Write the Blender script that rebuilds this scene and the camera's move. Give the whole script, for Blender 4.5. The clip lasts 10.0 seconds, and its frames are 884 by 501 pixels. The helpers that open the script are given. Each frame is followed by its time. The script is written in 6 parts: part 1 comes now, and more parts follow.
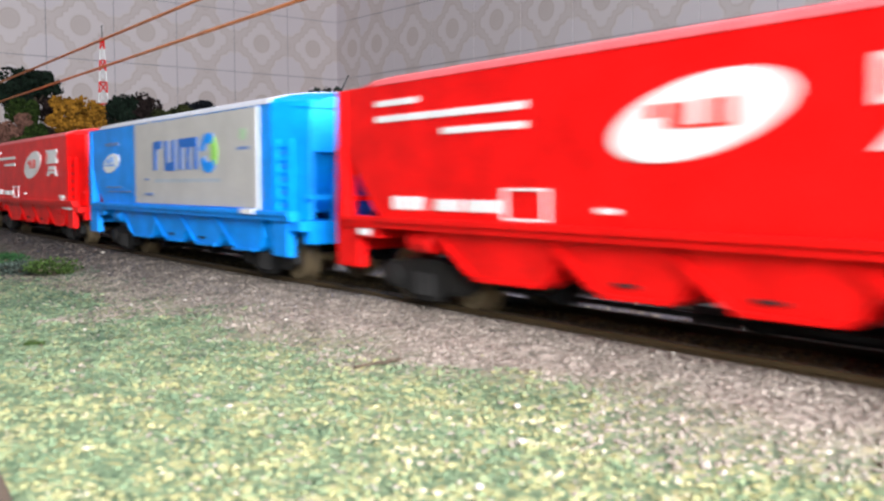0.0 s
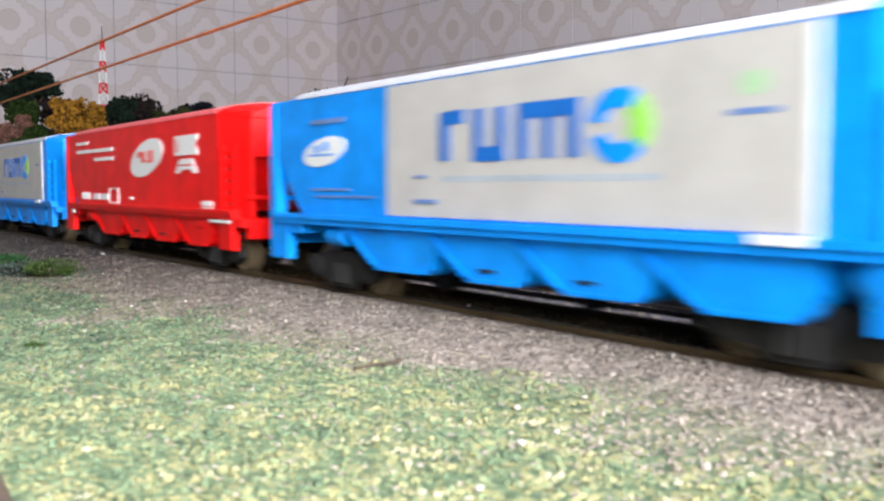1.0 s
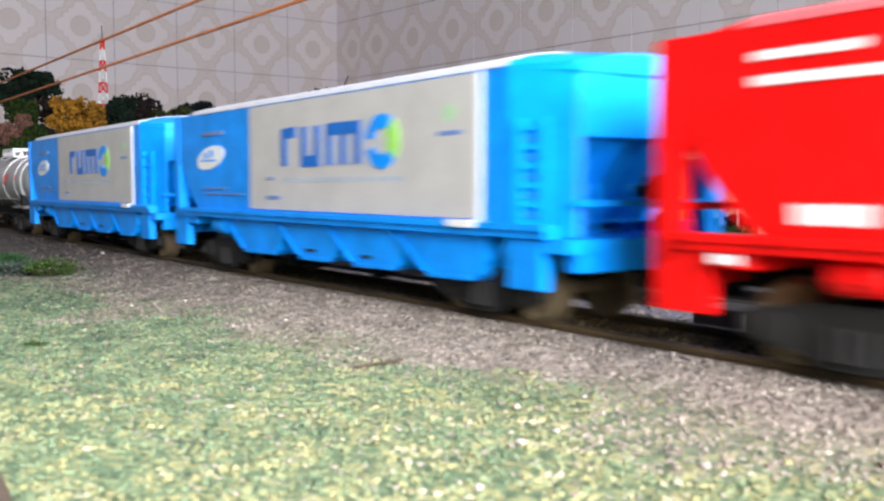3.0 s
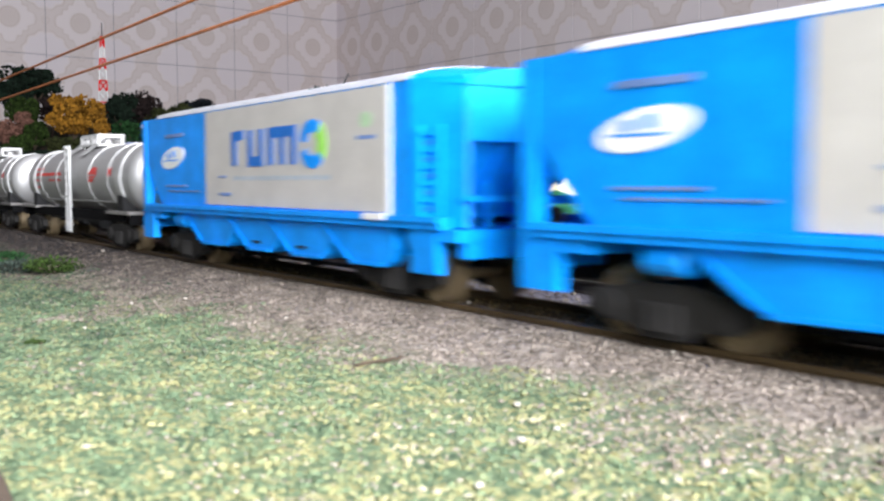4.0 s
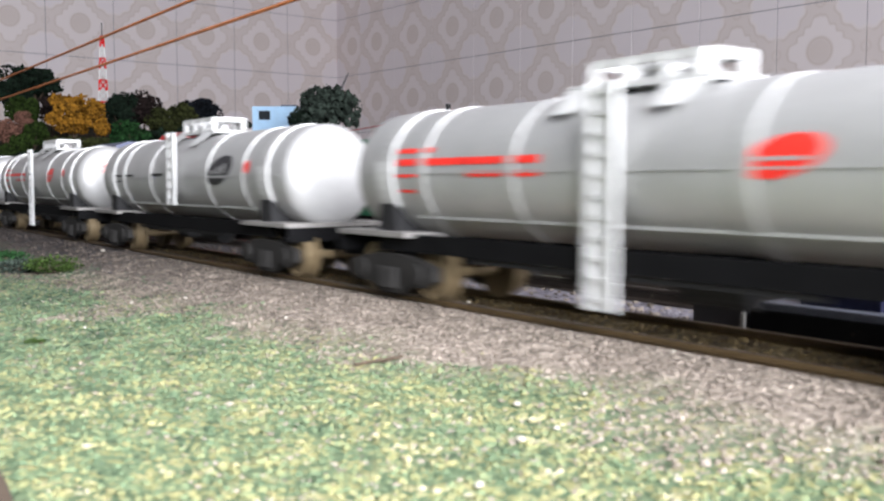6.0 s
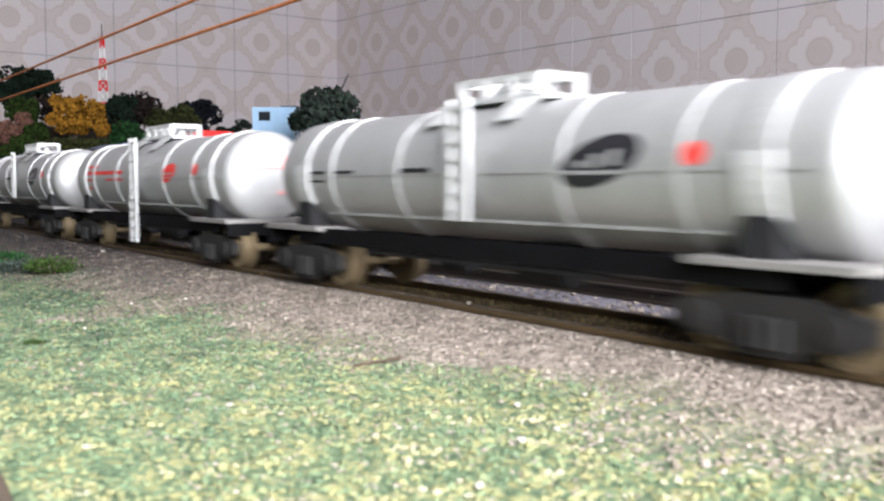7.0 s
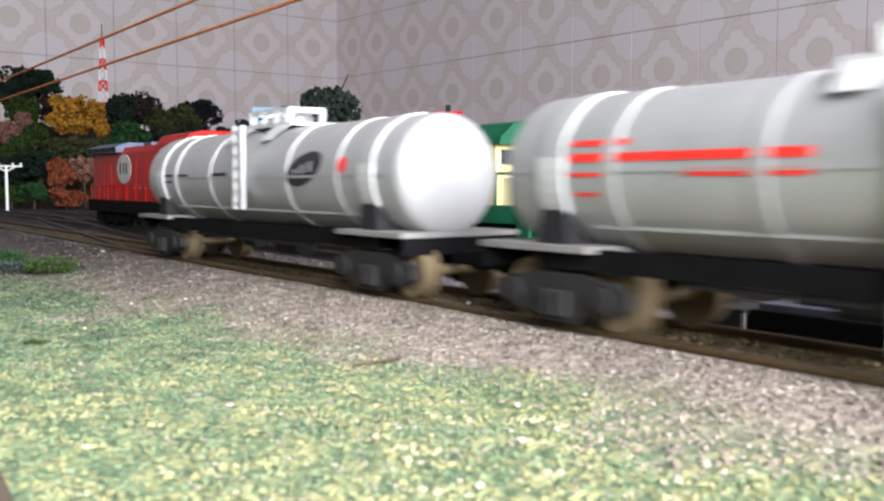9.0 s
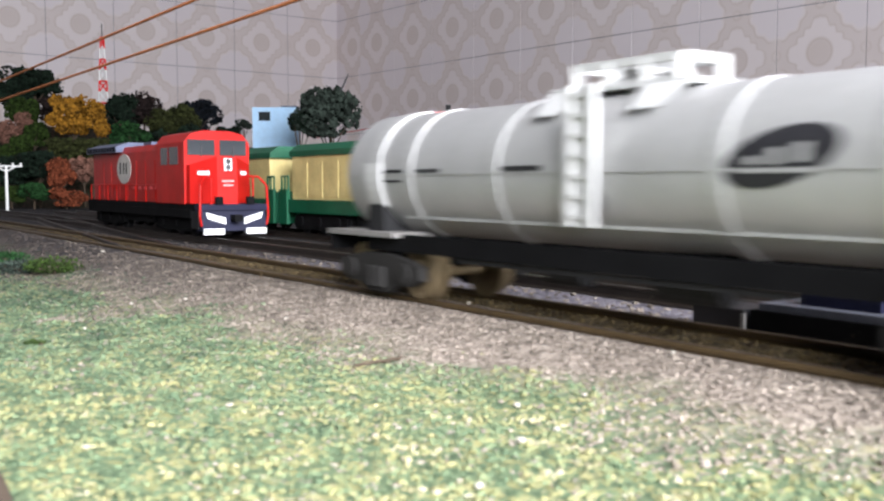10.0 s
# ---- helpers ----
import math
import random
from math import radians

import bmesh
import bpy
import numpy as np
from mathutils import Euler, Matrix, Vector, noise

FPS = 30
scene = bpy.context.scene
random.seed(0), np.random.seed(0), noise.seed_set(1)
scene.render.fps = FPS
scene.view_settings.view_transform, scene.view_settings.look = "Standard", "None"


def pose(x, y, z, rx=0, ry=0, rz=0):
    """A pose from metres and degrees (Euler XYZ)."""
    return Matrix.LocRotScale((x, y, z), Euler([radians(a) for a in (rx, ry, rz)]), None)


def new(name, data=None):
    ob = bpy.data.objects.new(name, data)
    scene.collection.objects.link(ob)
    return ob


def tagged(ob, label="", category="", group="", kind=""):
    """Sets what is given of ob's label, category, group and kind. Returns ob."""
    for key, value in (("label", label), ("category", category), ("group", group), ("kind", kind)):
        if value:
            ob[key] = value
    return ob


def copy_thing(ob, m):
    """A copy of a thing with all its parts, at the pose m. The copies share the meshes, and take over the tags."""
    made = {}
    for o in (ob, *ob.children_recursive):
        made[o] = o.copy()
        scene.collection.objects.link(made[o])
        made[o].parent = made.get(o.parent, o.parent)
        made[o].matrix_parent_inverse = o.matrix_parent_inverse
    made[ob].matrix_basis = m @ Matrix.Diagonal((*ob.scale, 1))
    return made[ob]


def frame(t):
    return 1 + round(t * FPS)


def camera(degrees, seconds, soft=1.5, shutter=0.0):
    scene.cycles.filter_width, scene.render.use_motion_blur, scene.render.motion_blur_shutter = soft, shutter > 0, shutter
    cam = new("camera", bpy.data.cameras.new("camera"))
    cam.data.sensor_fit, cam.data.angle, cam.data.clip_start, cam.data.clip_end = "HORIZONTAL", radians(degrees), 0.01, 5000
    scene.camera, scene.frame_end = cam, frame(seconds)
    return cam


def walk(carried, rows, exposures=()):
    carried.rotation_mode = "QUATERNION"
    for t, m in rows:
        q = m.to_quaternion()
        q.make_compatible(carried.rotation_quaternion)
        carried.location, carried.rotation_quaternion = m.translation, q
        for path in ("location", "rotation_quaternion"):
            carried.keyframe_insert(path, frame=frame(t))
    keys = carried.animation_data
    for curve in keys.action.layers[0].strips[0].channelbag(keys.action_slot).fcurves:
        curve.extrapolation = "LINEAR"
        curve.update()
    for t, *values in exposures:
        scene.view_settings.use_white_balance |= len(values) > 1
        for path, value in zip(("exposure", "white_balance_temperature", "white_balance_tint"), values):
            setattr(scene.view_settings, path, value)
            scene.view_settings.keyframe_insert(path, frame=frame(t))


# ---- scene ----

# ---------------- layout frame: s along the main track, p away from it, z over the rail head (millimetres) ----------------
HEAD = -54.5
MM = 0.001
UX, UY = math.cos(radians(HEAD)), math.sin(radians(HEAD))
NX, NY = -UY, UX
ORIGIN = (-0.0299, 0.2403)


def at(s, p, z=0.0, turn=0.0):
    """A pose on the layout: x along the track, y away from the camera's side."""
    return pose(ORIGIN[0] + (UX * s + NX * p) * MM, ORIGIN[1] + (UY * s + NY * p) * MM, z * MM, 0, 0, HEAD + turn)


# ---------------- camera ----------------
cam = camera(49.34, 10.0, soft=2.3, shutter=0.9)
cam.data.dof.use_dof, cam.data.dof.focus_distance, cam.data.dof.aperture_fstop = True, 0.8, 78.0
EYE = (0.0, 0.0, 0.0225)
TILT = [(0, 2), (0.5, 5.7), (1, 4.3), (1.5, 3.2), (2, 3), (2.5, 5), (2.7, 4.4), (3.8, 0), (4, -0.8), (4.5, -4.2), (5, -1.8), (5.5, -3.2), (5.7, -2.6),
        (6.8, -0.4), (7, -0.2), (7.5, -1.8), (8, -0.2), (8.5, 1.6), (9, 0), (9.5, 0), (10, 0)]
walk(cam, [(t, pose(*EYE, 90 - 3.954 + d * 0.03357, 0, 0)) for t, d in TILT])

# ---------------- light: daylight through an assumed, unseen window behind the camera ---
world = bpy.data.worlds.new("world")
scene.world = world
world.use_nodes = True
WN = world.node_tree.nodes
sky = WN.new("ShaderNodeTexSky")
sky.sky_type, sky.sun_disc = "NISHITA", False
sky.sun_elevation, sky.sun_rotation = radians(40), radians(200)
world.node_tree.links.new(sky.outputs[0], WN["Background"].inputs[0])
WN["Background"].inputs[1].default_value = 0.1
scene.view_settings.exposure = 0.0

# room axes: a from the far tiled wall towards the camera and beyond, b towards the long tiled wall
ROOM = -51.2
RX, RY = math.cos(radians(ROOM)), math.sin(radians(ROOM))
CORNER = (-0.2706, 2.51)


def room(a, b, z=0.0, rz=0.0):
    """A pose in the room: a metres from the far wall, b metres from the long wall (negative inside)."""
    return pose(CORNER[0] + RX * a - RY * b, CORNER[1] + RY * a + RX * b, z, 0, 0, ROOM + rz)


A_END, B_END, Z_FLOOR, Z_CEIL = 2.56, -3.4, -0.85, 1.85
# Lamp added in the assumed opening, placed to suit the light's direction.
lamp = bpy.data.lights.new("assumed_window_light", "AREA")
lamp.shape, lamp.size, lamp.size_y = "RECTANGLE", 0.62, 0.4
lamp.energy, lamp.color = 32.5, (0.93, 0.94, 1.0)
lamp_ob = new("assumed_window_light", lamp)
lamp_ob.matrix_world = room(A_END - 0.03, -1.38, 0.29) @ pose(0, 0, 0, 90, 0, 90)


# ---------------- materials ----------------
def nodes_of(name):
    m = bpy.data.materials.new(name)
    m.use_nodes = True
    return m, m.node_tree.nodes, m.node_tree.links, m.node_tree.nodes["Principled BSDF"]


def plain(name, color, rough=0.5, metal=0.0, vary=0.12, scale=120.0, bump=0.15, spec=0.5, spots=None, emit=0.0):
    """Painted or moulded surface with grime at two scales and fine relief."""
    m, N, L, B = nodes_of(name)
    tc = N.new("ShaderNodeTexCoord")
    n1, n2 = N.new("ShaderNodeTexNoise"), N.new("ShaderNodeTexNoise")
    n1.inputs["Scale"].default_value, n2.inputs["Scale"].default_value = scale, scale * 9
    n1.inputs["Detail"].default_value, n2.inputs["Detail"].default_value = 5, 3
    L.new(tc.outputs["Object"], n1.inputs["Vector"]), L.new(tc.outputs["Object"], n2.inputs["Vector"])
    ad = N.new("ShaderNodeMath")
    ad.operation = "MULTIPLY_ADD"
    ad.inputs[1].default_value = 0.35
    L.new(n2.outputs[0], ad.inputs[0]), L.new(n1.outputs[0], ad.inputs[2])
    cr = N.new("ShaderNodeValToRGB")
    cr.color_ramp.elements[0].position, cr.color_ramp.elements[1].position = 0.45, 0.9
    lo = [c * (1 - vary * 2) for c in color]
    hi = [min(1, c * (1 + vary) + 0.01 * vary) for c in color]
    cr.color_ramp.elements[0].color, cr.color_ramp.elements[1].color = (*lo, 1), (*hi, 1)
    if spots:
        e = cr.color_ramp.elements.new(0.93)
        e.color = (*spots, 1)
    L.new(ad.outputs[0], cr.inputs[0]), L.new(cr.outputs[0], B.inputs["Base Color"])
    B.inputs["Roughness"].default_value, B.inputs["Metallic"].default_value = rough, metal
    B.inputs["Specular IOR Level"].default_value = spec
    if bump:
        bp = N.new("ShaderNodeBump")
        bp.inputs["Strength"].default_value, bp.inputs["Distance"].default_value = bump, 0.0004
        L.new(n2.outputs[0], bp.inputs["Height"]), L.new(bp.outputs[0], B.inputs["Normal"])
    return m


def flock(name, colors, scale, rough=0.95, detail=4, patch=None, bump=0.8, depth=0.001):
    """Scattered turf, ballast or foam: specks of several colours, with large patches."""
    m, N, L, B = nodes_of(name)
    tc = N.new("ShaderNodeTexCoord")
    vo, n1, n2 = N.new("ShaderNodeTexVoronoi"), N.new("ShaderNodeTexNoise"), N.new("ShaderNodeTexNoise")
    vo.inputs["Scale"].default_value = scale
    n1.inputs["Scale"].default_value, n1.inputs["Detail"].default_value = scale * 0.06, 4
    n2.inputs["Scale"].default_value, n2.inputs["Detail"].default_value = scale * 0.5, detail
    for n in (vo, n1, n2):
        L.new(tc.outputs["Object"], n.inputs["Vector"])
    sep = N.new("ShaderNodeSeparateColor")
    L.new(vo.outputs["Color"], sep.inputs[0])
    mx = N.new("ShaderNodeMath")
    mx.operation = "MULTIPLY_ADD"
    mx.inputs[1].default_value = 0.5
    L.new(sep.outputs[0], mx.inputs[0])
    m2 = N.new("ShaderNodeMath")
    m2.operation = "MULTIPLY_ADD"
    m2.inputs[1].default_value, m2.inputs[2].default_value = 0.75, -0.15
    L.new(n2.outputs[0], m2.inputs[0]), L.new(m2.outputs[0], mx.inputs[2])
    m3 = N.new("ShaderNodeMath")
    m3.operation = "MULTIPLY_ADD"
    m3.inputs[1].default_value = 0.5
    ofs = N.new("ShaderNodeMath")
    ofs.operation = "SUBTRACT"
    ofs.inputs[1].default_value = 0.25
    L.new(mx.outputs[0], ofs.inputs[0]), L.new(n1.outputs[0], m3.inputs[0]), L.new(ofs.outputs[0], m3.inputs[2])
    cr = N.new("ShaderNodeValToRGB")
    el = cr.color_ramp.elements
    while len(el) < len(colors):
        el.new(0.5)
    for i, c in enumerate(colors):
        el[i].position = 0.15 + 0.7 * i / max(1, len(colors) - 1)
        el[i].color = (*c, 1)
    L.new(m3.outputs[0], cr.inputs[0]), L.new(cr.outputs[0], B.inputs["Base Color"])
    B.inputs["Roughness"].default_value = rough
    B.inputs["Specular IOR Level"].default_value = 0.2
    bp = N.new("ShaderNodeBump")
    bp.inputs["Strength"].default_value, bp.inputs["Distance"].default_value = bump, depth
    L.new(mx.outputs[0], bp.inputs["Height"]), L.new(bp.outputs[0], B.inputs["Normal"])
    return m


M_RED = plain("red_wagon_paint", (0.78, 0.004, 0.004), 0.45, spec=0.2)
M_REDROOF = plain("faded_red_roof", (0.75, 0.12, 0.13), 0.5)
M_BLUE = plain("blue_wagon_paint", (0.0, 0.27, 0.87), 0.45, spec=0.25)
M_DARKRED = plain("gap_shade_red", (0.3, 0.004, 0.005), 0.5)
M_BLUEDARK = plain("dark_blue_print", (0.005, 0.13, 0.5), 0.5)
M_FADEBLUE = plain("faded_blue_print", (0.13, 0.22, 0.47), 0.5)
M_PALEBAR = plain("pale_blue_print", (0.36, 0.42, 0.5), 0.6)
M_PALELEAF = plain("pale_green_print", (0.4, 0.6, 0.36), 0.5)
M_GREEN_P = plain("lime_green_print", (0.3, 0.66, 0.1), 0.5)
M_GREY = plain("grey_panel_paint", (0.5, 0.475, 0.45), 0.45, vary=0.06)
M_WHITE = plain("white_paint", (0.8, 0.8, 0.79), 0.45, vary=0.05)
M_ROOFW = plain("off_white_roof", (0.56, 0.57, 0.63), 0.5, vary=0.06)
M_SILVER = plain("silver_tank_paint", (0.42, 0.418, 0.416), 0.45, metal=0.45, spec=0.3, vary=0.06, scale=60)
M_BAND = plain("bright_fitting", (0.45, 0.45, 0.445), 0.45, vary=0.04)
M_STRAP = plain("pale_silver_strap", (0.45, 0.45, 0.446), 0.45, metal=0.4, spec=0.3, vary=0.05)
M_BLACK = plain("black_underframe", (0.005, 0.005, 0.0055), 0.85, spec=0.06, spots=(0.018, 0.015, 0.012))
M_BOGIE = plain("dusty_dark_grey_bogie", (0.022, 0.021, 0.02), 0.75, spec=0.15)
M_DKGREY = plain("dark_grey_plastic", (0.016, 0.016, 0.017), 0.7, spec=0.2)
M_DECK = plain("weathered_grey_deck", (0.2, 0.19, 0.18), 0.7)
M_WHEEL = plain("tan_rusty_wheel", (0.2, 0.15, 0.085), 0.5, metal=0.35)
M_INK = plain("black_print", (0.015, 0.015, 0.018), 0.5)
M_PALERED = plain("faded_red_print", (0.62, 0.3, 0.29), 0.5)
M_REDINK = plain("red_print", (0.75, 0.03, 0.02), 0.5)
M_RAIL = plain("rusty_brown_rail", (0.07, 0.044, 0.017), 0.6, metal=0.1, spots=(0.2, 0.135, 0.06))
M_RAILDARK = plain("dark_brown_rail", (0.03, 0.023, 0.018), 0.5, metal=0.3, spots=(0.1, 0.085, 0.07))
M_TIE = plain("dark_sleeper_plastic", (0.018, 0.015, 0.013), 0.85)
M_ORANGE = plain("orange_string", (0.5, 0.16, 0.05), 0.8)

# ---------------- mesh helpers (millimetres) ----------------


def box(bm, x0, x1, y0, y1, z0, z1):
    v = [bm.verts.new((x * MM, y * MM, z * MM)) for x in (x0, x1) for y in (y0, y1) for z in (z0, z1)]
    for f in ((0, 1, 3, 2), (4, 6, 7, 5), (0, 4, 5, 1), (2, 3, 7, 6), (0, 2, 6, 4), (1, 5, 7, 3)):
        bm.faces.new([v[i] for i in f])
    return v


def slab(bm, pts, y0, y1):
    """A polygon in the x-z plane, given anticlockwise seen from -y, with depth from y0 to y1."""
    a = [bm.verts.new((x * MM, y0 * MM, z * MM)) for x, z in pts]
    b = [bm.verts.new((x * MM, y1 * MM, z * MM)) for x, z in pts]
    bm.faces.new(a), bm.faces.new(b[::-1])
    for i in range(len(pts)):
        j = (i + 1) % len(pts)
        bm.faces.new((a[j], a[i], b[i], b[j]))


def extrude_x(bm, prof, x0, x1):
    """A profile in the y-z plane, drawn out along x."""
    a = [bm.verts.new((x0 * MM, y * MM, z * MM)) for y, z in prof]
    b = [bm.verts.new((x1 * MM, y * MM, z * MM)) for y, z in prof]
    bm.faces.new(a), bm.faces.new(b[::-1])
    for i in range(len(prof)):
        j = (i + 1) % len(prof)
        bm.faces.new((a[j], a[i], b[i], b[j]))


def rod(bm, p0, p1, r, seg=8, r2=None):
    """A round bar between two points."""
    a, b = Vector(p0) * MM, Vector(p1) * MM
    d = b - a
    m = Matrix.Translation((a + b) / 2) @ d.to_track_quat("Z", "Y").to_matrix().to_4x4()
    bmesh.ops.create_cone(bm, cap_ends=True, segments=seg, radius1=r * MM, radius2=(r if r2 is None else r2) * MM, depth=d.length, matrix=m)


def oval(bm, cx, cz, rx, rz, y0, y1, seg=28, tilt=0.0):
    c, s = math.cos(tilt), math.sin(tilt)
    pts = []
    for i in range(seg):
        a = 2 * math.pi * i / seg
        x, z = rx * math.cos(a), rz * math.sin(a)
        pts.append((cx + x * c - z * s, cz + x * s + z * c))
    slab(bm, pts, y0, y1)


def mesh(bm, mat, bevel=0.0, smooth=False, seg=1):
    if bevel:
        bmesh.ops.bevel(bm, geom=[e for e in bm.edges if e.is_manifold and e.calc_face_angle(0) > 0.5], offset=bevel * MM, segments=seg, affect="EDGES", clamp_overlap=True)
    bmesh.ops.recalc_face_normals(bm, faces=bm.faces)
    me = bpy.data.meshes.new("mesh")
    if smooth:
        for f in bm.faces:
            f.smooth = True
    bm.to_mesh(me)
    bm.free()
    for m in (mat if isinstance(mat, (list, tuple)) else [mat]):
        me.materials.append(m)
    return me


def part(name, bm, mat, parent, label="", bevel=0.0, smooth=False, m=None, seg=1):
    ob = new(name, mesh(bm, mat, bevel, smooth, seg) if isinstance(bm, bmesh.types.BMesh) else bm)
    ob.parent = parent
    if m is not None:
        ob.matrix_basis = m
    return tagged(ob, label)


def boxes(*rows):
    bm = bmesh.new()
    for r in rows:
        box(bm, *r)
    return bm


def thing(name, m, label, category, group="", kind=""):
    ob = new(name)
    ob.empty_display_size = 0.01
    ob.matrix_basis = m
    return tagged(ob, label, category, group, kind)


# ---------------- room ----------------
def flat_wall(name, m, w, h, t, mat, label):
    """A wall whose inner face is the local plane y=0, from x=0 to w."""
    ob = new(name, mesh(boxes((0, w * 1000, 0, t * 1000, 0, h * 1000)), mat))
    ob.matrix_basis = m
    return tagged(ob, label, "wall", kind="structure")


def tile_material(name, tint):
    """Glazed tile: cream ground, beige ornament of medallion and scalloped frame, one motif to a tile."""
    m, N, L, B = nodes_of(name)

    def math_node(op, a, b=None, c=None):
        n = N.new("ShaderNodeMath")
        n.operation = op
        for i, v in enumerate((a, b, c)):
            if v is None:
                continue
            if isinstance(v, (int, float)):
                n.inputs[i].default_value = v
            else:
                L.new(v, n.inputs[i])
        return n.outputs[0]

    uv = N.new("ShaderNodeUVMap")
    sp = N.new("ShaderNodeSeparateXYZ")
    L.new(uv.outputs[0], sp.inputs[0])
    u, v = sp.outputs[0], sp.outputs[1]
    u = math_node("SUBTRACT", u, 0.5)
    v = math_node("SUBTRACT", v, 0.5)
    au, av = math_node("ABSOLUTE", u), math_node("ABSOLUTE", v)
    r = math_node("SQRT", math_node("ADD", math_node("MULTIPLY", u, u), math_node("MULTIPLY", v, v)))
    # corner discs with scalloped rims
    cu, cv = math_node("SUBTRACT", 0.5, au), math_node("SUBTRACT", 0.5, av)
    ang = math_node("ARCTAN2", cv, cu)
    rc = math_node("SQRT", math_node("ADD", math_node("MULTIPLY", cu, cu), math_node("MULTIPLY", cv, cv)))
    rcl = math_node("MULTIPLY_ADD", math_node("COSINE", math_node("MULTIPLY", ang, 12.0)), 0.014, rc)
    # stepped diamond round the medallion
    spin = math_node("ARCTAN2", av, au)
    dia = math_node("MULTIPLY_ADD", math_node("COSINE", math_node("MULTIPLY", spin, 16.0)), 0.022, math_node("ADD", au, av))

    def band(x, lo, hi, soft=0.02):
        n = N.new("ShaderNodeMapRange")
        n.interpolation_type = "SMOOTHSTEP"
        n.inputs[1].default_value, n.inputs[2].default_value = lo - soft, lo + soft
        L.new(x, n.inputs[0])
        n2 = N.new("ShaderNodeMapRange")
        n2.interpolation_type = "SMOOTHSTEP"
        n2.inputs[1].default_value, n2.inputs[2].default_value = hi - soft, hi + soft
        L.new(x, n2.inputs[0])
        return math_node("SUBTRACT", n.outputs[0], n2.outputs[0])

    outside = band(rcl, 0.33, 3, 0.018)
    frame_fill = math_node("MULTIPLY", band(dia, 0.4, 3, 0.022), outside)
    rim = math_node("MAXIMUM", math_node("MULTIPLY", band(dia, 0.385, 0.42, 0.022), outside), band(rcl, 0.33, 0.36, 0.018))
    rim = math_node("MULTIPLY", rim, band(math_node("ADD", au, av), -1, 0.62, 0.05))
    knot = math_node("SQRT", math_node("ADD", math_node("POWER", math_node("MINIMUM", au, av), 2.0), math_node("POWER", math_node("MINIMUM", cu, cv), 2.0)))
    flower = band(knot, 0.03, 0.07, 0.025)
    ring = band(r, 0.115, 0.15, 0.02)
    core = math_node("MULTIPLY", band(r, -1, 0.12, 0.015), 0.62)
    pat = math_node("MAXIMUM", math_node("MAXIMUM", math_node("MULTIPLY", frame_fill, 0.4), math_node("MULTIPLY", rim, 0.75)), math_node("MAXIMUM", math_node("MULTIPLY", ring, 0.85), core))
    pat = math_node("MAXIMUM", pat, math_node("MULTIPLY", flower, 0.7))
    disc = math_node("MULTIPLY", band(rcl, -1, 0.3), 0.5)
    nz = N.new("ShaderNodeTexNoise")
    nz.inputs["Scale"].default_value, nz.inputs["Detail"].default_value = 9, 5
    tc = N.new("ShaderNodeTexCoord")
    L.new(tc.outputs["Object"], nz.inputs["Vector"])
    pat = math_node("MULTIPLY", pat, math_node("MULTIPLY_ADD", nz.outputs[0], 0.9, 0.45))
    mix = N.new("ShaderNodeMix")
    mix.data_type = "RGBA"
    mix.inputs["A"].default_value = (0.92 * tint[0], 0.84 * tint[1], 0.84 * tint[2], 1)
    mix.inputs["B"].default_value = (0.69 * tint[0], 0.59 * tint[1], 0.54 * tint[2], 1)
    L.new(pat, mix.inputs["Factor"])
    mix2 = N.new("ShaderNodeMix")
    mix2.data_type = "RGBA"
    L.new(mix.outputs["Result"], mix2.inputs["A"])
    mix2.inputs["B"].default_value = (0.88 * tint[0], 0.82 * tint[1], 0.87 * tint[2], 1)
    L.new(disc, mix2.inputs["Factor"])
    L.new(mix2.outputs["Result"], B.inputs["Base Color"])
    B.inputs["Roughness"].default_value = 0.32
    bp = N.new("ShaderNodeBump")
    bp.inputs["Strength"].default_value, bp.inputs["Distance"].default_value = 0.08, 0.002
    L.new(nz.outputs[0], bp.inputs["Height"]), L.new(bp.outputs[0], B.inputs["Normal"])
    return m


M_TILE = tile_material("patterned_wall_tile", (1, 1, 1))
M_GROUT = plain("bluish_grey_grout", (0.4, 0.4, 0.45), 0.9)
# Unseen walls, floor and ceiling, coloured dark to hold down bounced light.
M_PLASTER = plain("grey_wall_plaster", (0.1, 0.095, 0.09), 0.85, scale=6)
M_CEIL = plain("dark_ceiling_paint", (0.2, 0.2, 0.2), 0.9, scale=5)
TILE = 0.145


def tile_mesh(w, h):
    bm = bmesh.new()
    uvl = bm.loops.layers.uv.new("UVMap")
    g, d, e = 0.6, 1.2, 0.4
    W, Hh = w * 1000, h * 1000
    lo = [bm.verts.new((x * MM, -0.0 * MM, z * MM)) for x, z in ((g, g), (W - g, g), (W - g, Hh - g), (g, Hh - g))]
    mid = [bm.verts.new((x * MM, -(d - e) * MM, z * MM)) for x, z in ((g, g), (W - g, g), (W - g, Hh - g), (g, Hh - g))]
    top = [bm.verts.new((x * MM, -d * MM, z * MM)) for x, z in ((g + e, g + e), (W - g - e, g + e), (W - g - e, Hh - g - e), (g + e, Hh - g - e))]
    bm.faces.new(top)
    for i in range(4):
        j = (i + 1) % 4
        bm.faces.new((mid[i], mid[j], top[j], top[i]))
        bm.faces.new((lo[i], lo[j], mid[j], mid[i]))
    for f in bm.faces:
        for lp in f.loops:
            lp[uvl].uv = (lp.vert.co.x / TILE, lp.vert.co.z / TILE)
    me = bpy.data.meshes.new("tile")
    bm.to_mesh(me)
    bm.free()
    me.materials.append(M_TILE)
    return me


TILE_ME = tile_mesh(TILE, TILE)


